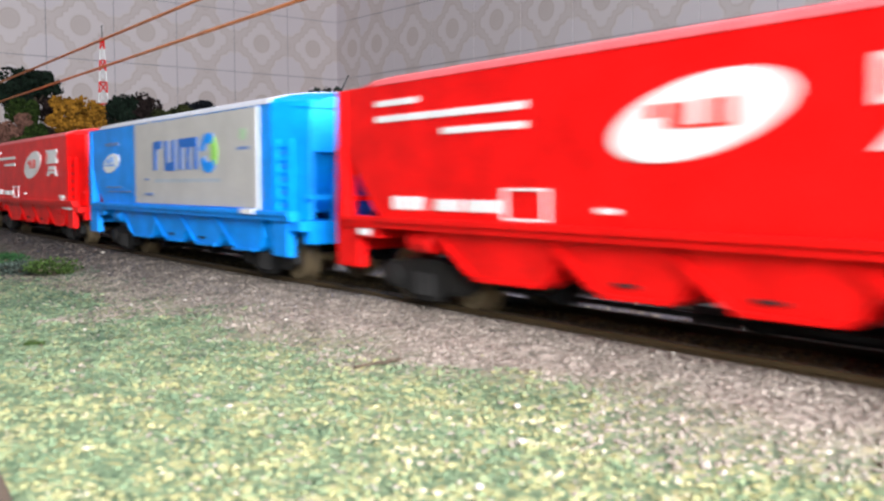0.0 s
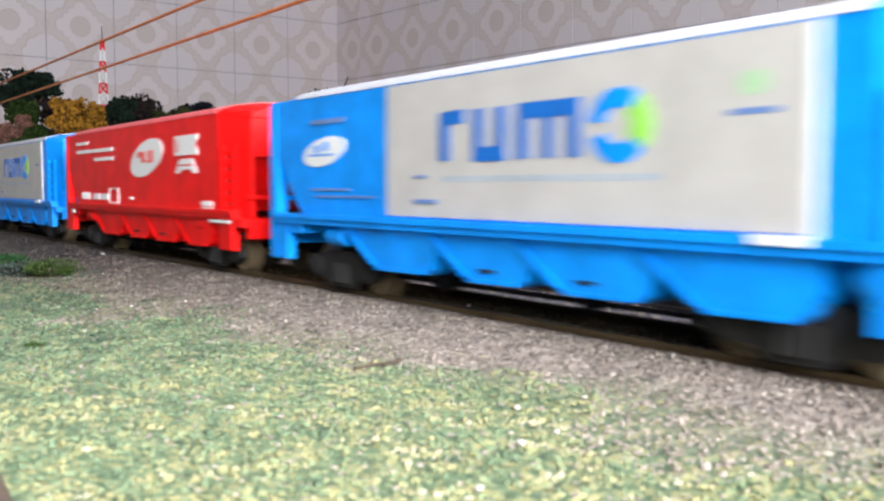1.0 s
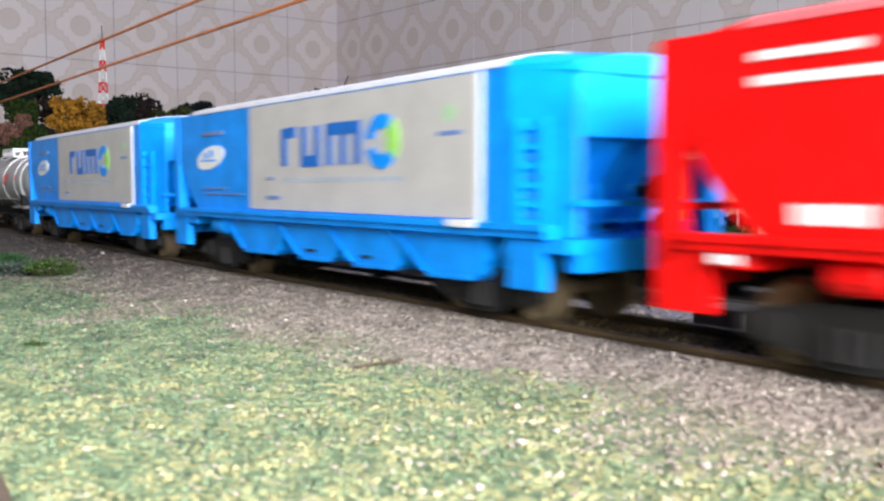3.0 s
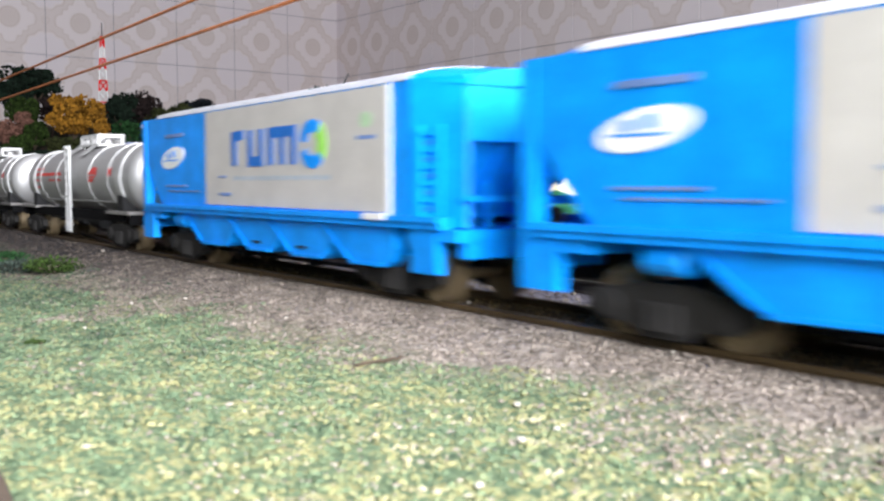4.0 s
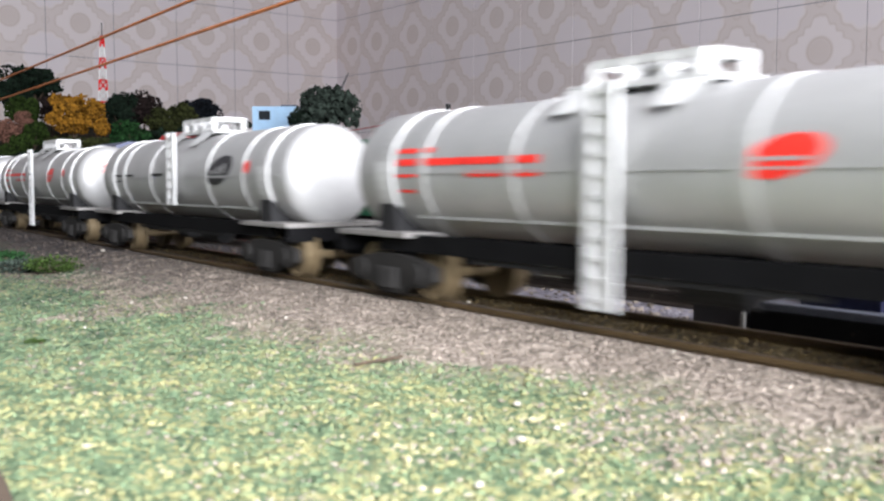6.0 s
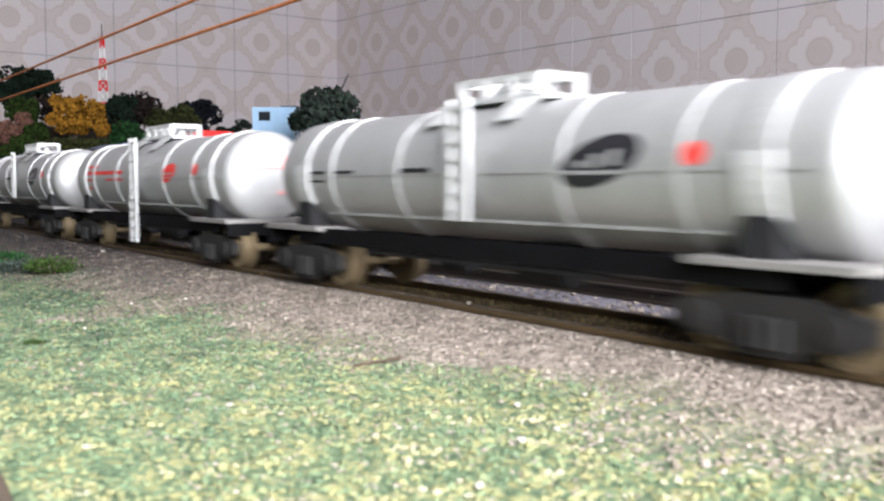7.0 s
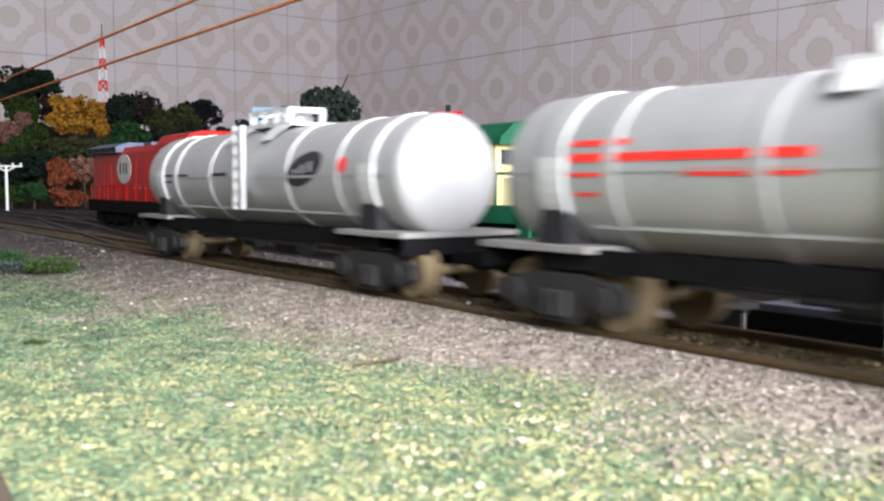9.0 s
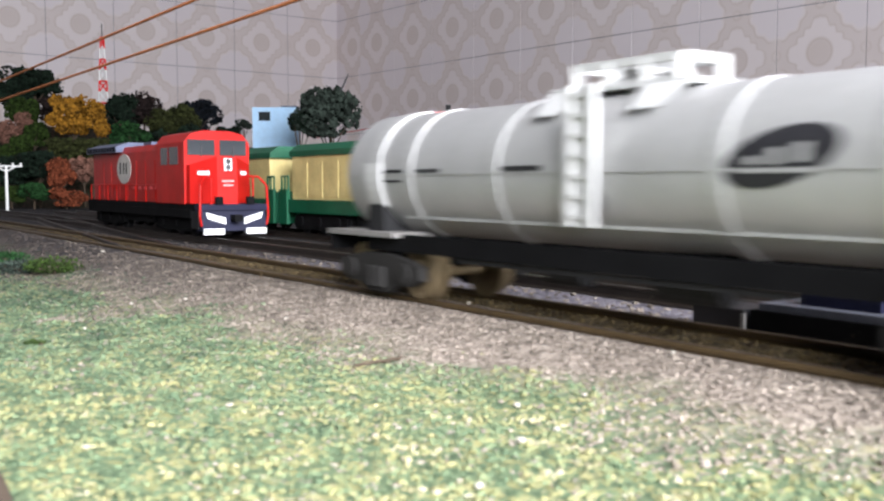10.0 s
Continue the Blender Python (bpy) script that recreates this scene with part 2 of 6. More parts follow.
def walls():
    h = Z_CEIL - Z_FLOOR
    # far wall: inner face at a=0; local x runs along b
    far = flat_wall("wall_north", room(-0.0012, B_END - 0.2, Z_FLOOR, 90), -B_END + 0.2, h, 0.15, M_GROUT, "far wall covered with cream patterned glazed tiles")
    long_w = flat_wall("wall_east", room(-0.15, 0.0012, Z_FLOOR, 0), A_END + 0.3, h, 0.15, M_GROUT, "long wall covered with cream patterned glazed tiles")
    flat_wall("wall_west", room(A_END + 0.15, B_END, Z_FLOOR, 180), A_END + 0.3, h, 0.15, M_PLASTER, "plain plastered wall of the room")
    # unseen back wall with an opening for the assumed window
    w0, w1, z0, z1 = -1.71, -1.05, 0.07, 0.51
    bw = boxes((0, (w0 - B_END) * 1000, 0, 150, 0, h * 1000), ((w1 - B_END) * 1000, -B_END * 1000, 0, 150, 0, h * 1000),
               ((w0 - B_END) * 1000, (w1 - B_END) * 1000, 0, 150, 0, (z0 - Z_FLOOR) * 1000), ((w0 - B_END) * 1000, (w1 - B_END) * 1000, 0, 150, (z1 - Z_FLOOR) * 1000, h * 1000))
    ob = new("wall_south", mesh(bw, M_PLASTER))
    ob.matrix_basis = room(A_END, B_END, Z_FLOOR, 90) @ pose(0, 0, 0) @ Matrix.Diagonal((1, -1, 1, 1))
    tagged(ob, "unseen plastered wall with a wide opening for the assumed window", "wall", kind="structure")
    fl = new("floor", mesh(boxes((-200, (A_END + .2) * 1000, (B_END - .2) * 1000, 200, -60, 0)), M_PLASTER))
    fl.matrix_basis = room(0, 0, Z_FLOOR)
    tagged(fl, "plain cement floor of the room", "floor", kind="structure")
    ce = new("ceiling", mesh(boxes((-200, (A_END + .2) * 1000, (B_END - .2) * 1000, 200, 0, 60)), M_CEIL))
    ce.matrix_basis = room(0, 0, Z_CEIL)
    tagged(ce, "unseen ceiling darkened to cut bounced light", "ceiling", kind="structure")
    # tiles, each one proud of the grout, on the stretch of wall over the layout
    rows = range(0, 6)
    for k in range(14):
        for r in rows:
            t = part("tile", TILE_ME, None, far)
            t.matrix_world = room(0, -TILE * (k + 1), 0.0035 + TILE * r, 90)
            t.parent = None
            t.parent, t.matrix_parent_inverse = far, far.matrix_basis.inverted()
            t.matrix_basis = room(0, -TILE * (k + 1), 0.0035 + TILE * r, 90)
    cut = tile_mesh(0.107, TILE)
    for k in range(-1, 14):
        for r in rows:
            t = part("tile", cut if k < 0 else TILE_ME, None, long_w)
            t.parent, t.matrix_parent_inverse = long_w, long_w.matrix_basis.inverted()
            t.matrix_basis = room(0.0 if k < 0 else 0.107 + TILE * k, 0, 0.0035 + TILE * r)


# ---------------- ground of the layout ----------------
M_GROUND = None


def ground_material():
    """Scenic ground: grey-brown ballast by the tracks, green and yellow scatter in front, dark soil behind; light
    falloff along s is painted in.
    """
    m, N, L, B = nodes_of("scenic_ground")
    tc = N.new("ShaderNodeTexCoord")
    sp = N.new("ShaderNodeSeparateXYZ")
    L.new(tc.outputs["Object"], sp.inputs[0])

    def noise_n(scale, detail=4):
        n = N.new("ShaderNodeTexNoise")
        n.inputs["Scale"].default_value, n.inputs["Detail"].default_value = scale, detail
        L.new(tc.outputs["Object"], n.inputs["Vector"])
        return n.outputs[0]

    def ramp(fac, stops):
        cr = N.new("ShaderNodeValToRGB")
        el = cr.color_ramp.elements
        while len(el) < len(stops):
            el.new(0.5)
        for e, (pos, c) in zip(el, stops):
            e.position, e.color = pos, (*c, 1)
        L.new(fac, cr.inputs[0])
        return cr.outputs[0]

    def mth(op, a, b, c=None):
        n = N.new("ShaderNodeMath")
        n.operation = op
        for i, v in enumerate((a, b, c)):
            if v is None:
                continue
            if isinstance(v, (int, float)):
                n.inputs[i].default_value = v
            else:
                L.new(v, n.inputs[i])
        return n.outputs[0]

    vo = N.new("ShaderNodeTexVoronoi")
    vo.inputs["Scale"].default_value = 1300
    L.new(tc.outputs["Object"], vo.inputs["Vector"])
    cell = N.new("ShaderNodeSeparateColor")
    L.new(vo.outputs["Color"], cell.inputs[0])
    mid = noise_n(260, 6)
    grass = ramp(mth("ADD", mth("MULTIPLY", cell.outputs[0], 0.5), mth("MULTIPLY", mid, 0.6)),
                 [(0.2, (0.035, 0.055, 0.033)), (0.42, (0.085, 0.125, 0.07)), (0.6, (0.13, 0.17, 0.095)), (0.74, (0.24, 0.23, 0.1)), (0.9, (0.36, 0.33, 0.2))])
    ballast = ramp(mth("ADD", mth("MULTIPLY", cell.outputs[1], 0.55), mth("MULTIPLY", mid, 0.5)),
                   [(0.2, (0.07, 0.058, 0.048)), (0.5, (0.19, 0.158, 0.13)), (0.75, (0.29, 0.245, 0.205)), (0.95, (0.5, 0.44, 0.38))])
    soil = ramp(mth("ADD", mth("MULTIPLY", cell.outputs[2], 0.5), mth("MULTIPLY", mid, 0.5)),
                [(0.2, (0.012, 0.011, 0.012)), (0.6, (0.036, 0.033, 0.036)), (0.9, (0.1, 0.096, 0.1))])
    lilac = ramp(mth("ADD", mth("MULTIPLY", cell.outputs[2], 0.5), mth("MULTIPLY", mid, 0.5)),
                 [(0.2, (0.05, 0.045, 0.055)), (0.6, (0.17, 0.155, 0.18)), (0.9, (0.34, 0.32, 0.35))])
    # Dark soil plus painted light falloff: ground colour darkens down the track.
    soil_and_falloff = N.new("ShaderNodeMapRange")
    soil_and_falloff.inputs[1].default_value, soil_and_falloff.inputs[2].default_value, soil_and_falloff.inputs[3].default_value = -0.13, 0.06, 0.95
    soil_and_falloff.inputs[4].default_value = 0.0
    L.new(mth("MULTIPLY_ADD", mth("SUBTRACT", noise_n(18, 4), 0.5), 0.12, sp.outputs[0]), soil_and_falloff.inputs[0])
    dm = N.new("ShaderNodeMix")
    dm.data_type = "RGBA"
    L.new(soil_and_falloff.outputs[0], dm.inputs["Factor"]), L.new(ballast, dm.inputs["A"]), L.new(soil, dm.inputs["B"])
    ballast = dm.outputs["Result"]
    big = noise_n(28, 5)
    edge = mth("MULTIPLY_ADD", mth("SUBTRACT", big, 0.5), 0.055, mth("SUBTRACT", sp.outputs[1], mth("MULTIPLY", mth("MAXIMUM", mth("SUBTRACT", sp.outputs[0], 0.03), 0.0), 0.1)))
    f1 = N.new("ShaderNodeMapRange")
    f1.inputs[1].default_value, f1.inputs[2].default_value = -0.053, -0.033
    L.new(edge, f1.inputs[0])
    m1 = N.new("ShaderNodeMix")
    m1.data_type = "RGBA"
    L.new(f1.outputs[0], m1.inputs["Factor"]), L.new(grass, m1.inputs["A"]), L.new(ballast, m1.inputs["B"])
    f2 = N.new("ShaderNodeMapRange")
    f2.inputs[1].default_value, f2.inputs[2].default_value = 0.006, 0.02
    L.new(edge, f2.inputs[0])
    m2 = N.new("ShaderNodeMix")
    m2.data_type = "RGBA"
    L.new(f2.outputs[0], m2.inputs["Factor"]), L.new(m1.outputs["Result"], m2.inputs["A"])
    f3 = N.new("ShaderNodeMapRange")
    f3.inputs[1].default_value, f3.inputs[2].default_value = 0.03, 0.046
    L.new(edge, f3.inputs[0])
    # Rear soil joined with the painted falloff towards low s.
    rear_soil_and_falloff = mth("MAXIMUM", f3.outputs[0], soil_and_falloff.outputs[0])
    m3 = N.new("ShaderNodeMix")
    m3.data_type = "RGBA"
    L.new(rear_soil_and_falloff, m3.inputs["Factor"]), L.new(lilac, m3.inputs["A"]), L.new(soil, m3.inputs["B"])
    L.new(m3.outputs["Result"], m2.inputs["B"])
    L.new(m2.outputs["Result"], B.inputs["Base Color"])
    B.inputs["Roughness"].default_value, B.inputs["Specular IOR Level"].default_value = 0.95, 0.2
    bp = N.new("ShaderNodeBump")
    bp.inputs["Strength"].default_value, bp.inputs["Distance"].default_value = 0.9, 0.0012
    L.new(mth("ADD", cell.outputs[0], mid), bp.inputs["Height"]), L.new(bp.outputs[0], B.inputs["Normal"])
    return m


def ground_height(s, p):
    """Height of the scenic ground in millimetres."""
    v = noise.noise(Vector((s * 0.012, p * 0.012, 0))) * 1.6 + noise.noise(Vector((s * 0.06, p * 0.06, 3))) * 0.7 + noise.noise(Vector((s * 0.3, p * 0.3, 9))) * 0.35
    w = min(1, max(0, (abs(p) - 16) / 25)) if p < 0 else 0.25
    shoulder = 1.7 * min(1, max(0, (46 + p) / 30)) if p < 0 else 0.0
    return -2.75 + shoulder - 1.5 * w + v * (0.25 + 0.75 * w) * (0.7 if p < 0 else 0.6)


def terrain():
    bm = bmesh.new()

    def axis(fine0, fine1, step, lo, hi, coarse):
        v, x = [], fine0
        while x <= fine1:
            v.append(x)
            x += step
        a, g = [], fine0
        st = step
        while g > lo:
            st *= 1.25
            g -= min(st, coarse)
            a.append(max(g, lo))
        b, g, st = [], v[-1], step
        while g < hi:
            st *= 1.25
            g += min(st, coarse)
            b.append(min(g, hi))
        return a[::-1] + v + b
    xs = axis(-330, 150, 2.0, -1900, 632, 40)
    ys = axis(-190, 60, 2.0, -420, 1310, 40)
    grid = [[bm.verts.new((x * MM, y * MM, ground_height(x, y) * MM)) for y in ys] for x in xs]
    for i in range(len(xs) - 1):
        for j in range(len(ys) - 1):
            bm.faces.new((grid[i][j], grid[i + 1][j], grid[i + 1][j + 1], grid[i][j + 1]))
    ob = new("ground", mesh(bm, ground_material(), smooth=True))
    ob.matrix_basis = at(0, 0)
    tagged(ob, "scenic ground with green and yellow turf scatter and grey ballast", "ground", kind="structure")
    tb = new("layout_table", mesh(boxes((-1900, 632, -420, 1310, -40, -9)), plain("raw_board", (0.3, 0.2, 0.11), 0.7)))
    tb.matrix_basis = at(0, 0)
    tagged(tb, "wooden board that carries the model railway", "table", kind="structure")
    leg = mesh(boxes((-30, 30, -30, 30, Z_FLOOR * 1000, -40)), M_TIE)
    for s in (-1750, 580):
        for p in (-380, 1200):
            lg = new("table_leg", leg)
            lg.matrix_basis = at(s, p)
            tagged(lg, "wooden leg under the layout board", "table leg", kind="structure")


RAIL_PROFILE = [(-1.4, -3.2), (1.4, -3.2), (1.4, -2.8), (0.4, -2.4), (0.4, -0.9), (0.75, -0.7), (0.75, -0.1), (0.6, 0), (-0.6, 0), (-0.75, -0.1), (-0.75, -0.7), (-0.4, -0.9), (-0.4, -2.4), (-1.4, -2.8)]


def track(p, s0, s1, label, near=(-330, 150), turn=0.0, s_mid=0.0, z=0.0):
    """Straight track: two rails and its sleepers."""
    base = thing("railway_track", at(s_mid, p, z, turn), label, "railway track", kind="structure")
    for y in (-8.9, 8.9):
        bm = bmesh.new()
        extrude_x(bm, [(y + a, b) for a, b in RAIL_PROFILE], s0 - s_mid, s1 - s_mid)
        part("rail", bm, M_RAIL if p == 0 else M_RAILDARK, base, "rusty brown model rail" if p == 0 else "dark brown model rail")
    me = mesh(boxes((-1.4, 1.4, -15, 15, -5.0, -3.3)), M_TIE)
    x = s0 + 4
    rest = bmesh.new()
    while x < s1:
        if near[0] < x < near[1]:
            part("sleeper", me, None, base, m=pose((x - s_mid) * MM, 0, 0))
        else:
            box(rest, x - s_mid - 1.4, x - s_mid + 1.4, -15, 15, -5.0, -3.3)
        x += 7.2
    tagged(part("far_sleepers", rest, M_TIE, base), kind="stuff")


# ---------------- rolling stock ----------------
def turned(half, seg=20):
    """One solid of revolution about y, from a half profile of (y, r) rows that run from the middle outwards."""
    bm = bmesh.new()
    prof = [(-y, r) for y, r in half[::-1]] + half
    rings = [[bm.verts.new((r * math.cos(2 * math.pi * k / seg) * MM, y * MM, r * math.sin(2 * math.pi * k / seg) * MM)) for k in range(seg)] for y, r in prof]
    for a, b in zip(rings, rings[1:]):
        for k in range(seg):
            j = (k + 1) % seg
            bm.faces.new((a[k], a[j], b[j], b[k]))
    bm.faces.new(rings[0]), bm.faces.new(rings[-1][::-1])
    return bm


def wheelset(parent, x):
    bm = turned([(6.3, 1.1), (6.4, 5.9), (7.1, 5.9), (7.2, 5.2), (10.0, 5.2), (10.05, 4.4), (9.6, 4.1), (9.7, 2.6), (10.4, 2.1), (10.5, 1.1), (12, 1.0)])
    return part("wheelset", bm, M_WHEEL, parent, "tan metal wheels on their axle", m=pose(x * MM, 0, 5.2 * MM))


def bogie(parent, x):
    g = part("bogie", boxes((-4, 4, -11.5, 11.5, 4, 8.5)), M_BLACK, parent, "black plastic bogie", m=pose(x * MM, 0, 0))
    for sy in (-1, 1):
        b = bmesh.new()
        slab(b, [(-15, 4), (-12, 2.6), (-7, 2.6), (-4, 0.9), (4, 0.9), (7, 2.6), (12, 2.6), (15, 4), (15, 6.6), (11, 7.6), (5, 8.6), (-5, 8.6), (-11, 7.6), (-15, 6.6)], *sorted((sy * 11.2, sy * 13.2)))
        for wx in (-10, 10):
            rod(b, (wx, sy * 13.0, 5.2), (wx, sy * 13.9, 5.2), 2.0, 10)
        for k in (-2.2, 0, 2.2):
            rod(b, (k, sy * 13.4, 2.0), (k, sy * 13.4, 6.0), 0.9, 8)
        part("side_frame", b, M_BOGIE, g, "dark grey bogie side frame")
    return [wheelset(g, -10), wheelset(g, 10)]


def coupler(parent, x, d):
    b = boxes((min(0, d * 9), max(0, d * 9), -1.6, 1.6, 6.6, 9.2), (min(d * 7, d * 11), max(d * 7, d * 11), -2.6, 2.0, 6.0, 9.8))
    part("coupler", b, M_BLACK, parent, "black hook coupler", bevel=0.4, m=pose(x * MM, 0, 0))


def ladder(parent, x0, x1, y, z0, z1, mat, n, name="ladder", axis="x", th=0.7):
    b = bmesh.new()
    if axis == "x":
        for x in (x0, x1):
            box(b, x - th, x + th, y - 0.5, y + 0.3, z0, z1)
        for k in range(n):
            z = z0 + (k + 0.5) * (z1 - z0) / n
            box(b, x0, x1, y - 0.35, y + 0.15, z - 0.35, z + 0.35)
    else:
        for yy in (x0, x1):
            box(b, y - 0.3, y + 0.5, yy - th, yy + th, z0, z1)
        for k in range(n):
            z = z0 + (k + 0.5) * (z1 - z0) / n
            box(b, y - 0.15, y + 0.45, x0, x1, z - 0.35, z + 0.35)
    return part(name, b, mat, parent, "moulded ladder with rungs")


WHEELS = []
HOPPER_L, HOPPER_PITCH = 163.0, 180.0


def hopper(red, label):
    """Covered hopper wagon; x = 0 at its rear end, 163 at the leading end."""
    w = thing("hopper_wagon", at(0, 0), label, "freight wagon", "wagons of the goods train")
    col = M_RED if red else M_BLUE
    Lh = HOPPER_L
    # side plates and the inner body
    outline = [(0.6, 41.6), (0.6, 30), (3.2, 29.4), (13.5, 18.2), (16.5, 16.2), (149, 16.2), (149, 41.6)]
    b = bmesh.new()
    slab(b, outline[::-1], -17, 17)
    slab(b, [(146, 16.2), (Lh - 14.5, 16.2), (Lh - 3.2, 29.4), (Lh - 1.6, 30), (Lh - 1.6, 41.4), (146, 41.4)], -13.4, 14.4)
    part("body", b, col, w, bevel=0.5, seg=2)
    r = bmesh.new()
    extrude_x(r, [(-17.2, 41.5), (-16.8, 42.5), (-12, 43.8), (-6, 44.6), (0, 44.9), (6, 44.6), (12, 43.8), (16.8, 42.5), (17.2, 41.5)], 13, Lh - 15)
    part("roof", r, M_REDROOF if red else M_ROOFW, w, "faded red roof" if red else "off-white roof", bevel=0.3)
    for x0, x1, k0, k1 in ((1, 13, 0.86, 1.0), (Lh - 15, Lh - 1, 1.0, 0.8)):
        e = bmesh.new()
        prof = [(-17.1, 41.4), (-16.6, 42.4), (-12, 43.7), (-6, 44.5), (0, 44.8), (6, 44.5), (12, 43.7), (16.6, 42.4), (17.1, 41.4)]
        ra = [e.verts.new((x0 * MM, y * k0 * MM, z * MM if k0 == 1 else (z - 1.0) * MM)) for y, z in prof]
        rb = [e.verts.new((x1 * MM, y * k1 * MM, z * MM if k1 == 1 else (z - 1.6) * MM)) for y, z in prof]
        e.faces.new(ra), e.faces.new(rb[::-1])
        for i in range(9):
            e.faces.new((ra[(i + 1) % 9], ra[i], rb[i], rb[(i + 1) % 9]))
        part("roof_end", e, col, w, bevel=0.3)
    ep = bmesh.new()
    for z0, z1 in ((14.6, 41.5),):
        pts = [(148.6, -17.1), (Lh - 2, -13.6), (Lh - 1.6, -13.1), (Lh - 2, -12.4), (148.6, -14.5)]
        lo = [ep.verts.new((x * MM, y * MM, z0 * MM)) for x, y in pts]
        hi = [ep.verts.new((x * MM, y * MM, z1 * MM)) for x, y in pts]
        ep.faces.new(lo[::-1]), ep.faces.new(hi)
        for i in range(5):
            ep.faces.new((lo[i], lo[(i + 1) % 5], hi[(i + 1) % 5], hi[i]))
    part("end_plate", ep, col, w, bevel=0.4)
    h = bmesh.new()
    box(h, 16, Lh - 28, -4, 4, 44.8, 45.1)
    for k in range(5):
        box(h, 20 + k * 25, 36 + k * 25, -3.4, 3.4, 45.1, 45.3)
    part("roof_hatch", h, M_REDROOF if red else M_ROOFW, w, "row of loading hatches", bevel=0.3)
    # corner posts with steps
    for x0, x1, xs in ((0, 3.2, (0, 8.5)), (Lh - 3.2, Lh, (Lh - 14, Lh - 6))):
        for y0, y1 in ((-17.3, -14.6), (14.6, 17.3)):
            if not (x0 > 0 and y0 < 0):
                part("corner_post", boxes((x0, x1, y0, y1, 12.5, 41.4)), col, w, bevel=0.3)
            part("step", boxes((xs[0], xs[1], y0, y1 if y0 > 0 else y0 + 2, 6.2, 14)), col, w, bevel=0.4)
        part("end_platform", boxes((x0 - (0 if x0 == 0 else 12), x1 + (12 if x0 == 0 else 0), -17, 17, 12.2, 14.4)), col, w, bevel=0.3)
        part("end_sill", boxes((x0 + .3, x1 - .3, -14.6, 14.6, 9.3, 12.4)), col, w, bevel=0.3)
        part("hand_rail", boxes((x0 + 1, x1 - 1, -14.6, 14.6, 19.3, 20.3)), col, w)
    # ladder on the slanted corner plate
    slant = Matrix.Translation((148.6 * MM, -17.1 * MM, 0)) @ Matrix.Rotation(math.atan2(3.5, Lh - 150.6), 4, "Z")
    ladder(w, 2.6, 7.2, -0.5, 15, 33, col, 6).matrix_basis = slant
    # Shade in the gaps between rungs, drawn as plates of darker paint.
    for k in range(5):
        z = 15 + (k + 1) * 3
        part("ladder_gap_shade", boxes((3.2, 6.6, -0.25, 0.2, z - 0.55, z + 0.35)), M_DARKRED if red else M_BLUEDARK, w, "dark plate painted as the shaded gap behind the rungs" if k == 0 else "", m=slant)
    ladder(w, 7.5, 13, 0.2, 15, 40, col, 7, axis="y")
    # ribs of the end slope
    rb = bmesh.new()
    for y in (-4, 4):
        slab(rb, [(Lh - 14.2, 16), (Lh - 3, 28.5), (Lh - 3, 30), (Lh - 8, 30), (Lh - 17, 18)], y - 0.6, y + 0.6)
        box(rb, Lh - 9, Lh - 8, y - 0.7, y + 0.7, 14, 27)
    part("end_stiffener", rb, col, w)
    bc = bmesh.new()
    rod(bc, (Lh - 6.5, 9, 16.4), (Lh - 6.5, 13, 16.4), 1.6, 12)
    rod(bc, (Lh - 9.5, 5.5, 21.6), (Lh - 3.2, 5.5, 21.6), 1.0, 8), rod(bc, (Lh - 4.2, 5.5, 21.6), (Lh - 3.0, 5.5, 21.6), 2.7, 16)
    part("brake_cylinder", bc, M_DKGREY, w, "dark brake cylinder and hand wheel")
    # side sill
    for y0, y1 in ((-17.9, -15.4), (15.4, 17.9)):
        s = boxes((4, Lh - 4, y0, y1, 14.3, 16.4))
        box(s, 4, Lh - 4, y0 - (0.5 if y0 < 0 else 0), y1 + (0.5 if y0 > 0 else 0), 15.5, 16.5)
        part("side_sill", s, col, w, bevel=0.3)
    # discharge chutes
    for b0, b1 in ((46.5, 63.5), (76.5, 89.5), (100, 115), (126.5, 140)):
        for sy in (-1, 1):
            c = bmesh.new()
            pts = [(b0 - 16, 14.6), (b0 - 9, 11.2), (b0 - 1.6, 6.8), (b0, 6.2), (b1 - 1.6, 6.4), (b1, 7.4), (b1 + 1.7, 10), (b1 + 1.7, 14.6)]
            slab(c, pts, *sorted((sy * 4, sy * 16.4)))
            part("discharge_chute", c, col, w, bevel=0.5)
            rim = bmesh.new()
            slab(rim, [(b0 - 14.6, 14.4), (b0 - 2.4, 7.0), (b0 - 1.2, 7.2), (b0 - 13, 14.4)], *sorted((sy * 16.2, sy * 16.9)))
            slab(rim, [(b0 - 1, 6.2), (b1 - 1.8, 6.4), (b1 - 1.8, 7.1), (b0 - 1, 6.9)], *sorted((sy * 16.2, sy * 16.8)))
            part("chute_rim", rim, col, w)
            if 70 < b0 < 110:
                part("chute_latch", boxes((b0 + 2, b0 + 6, *sorted((sy * 16.3, sy * 16.8)), 8.2, 8.7)), M_DKGREY, w, "dark slot of the chute door" if sy < 0 else "")
    for sy in (-1, 1):
        part("chute_back", boxes((44, 138, *sorted((sy * 13.5, sy * 14.6)), 10, 12.6)), col, w)
        for xc in (28.5, 134.5 if red else 150):
            q = bmesh.new()
            rod(q, (xc - 3.6, sy * 14.6, 12.2), (xc + 3.6, sy * 14.6, 12.2), 2.3, 14)
            part("brake_cylinder", q, col, w, bevel=0.4)
    part("centre_sill", boxes((4, Lh - 4, -3, 3, 8.5, 12.5)), M_BLACK, w, "black centre sill")
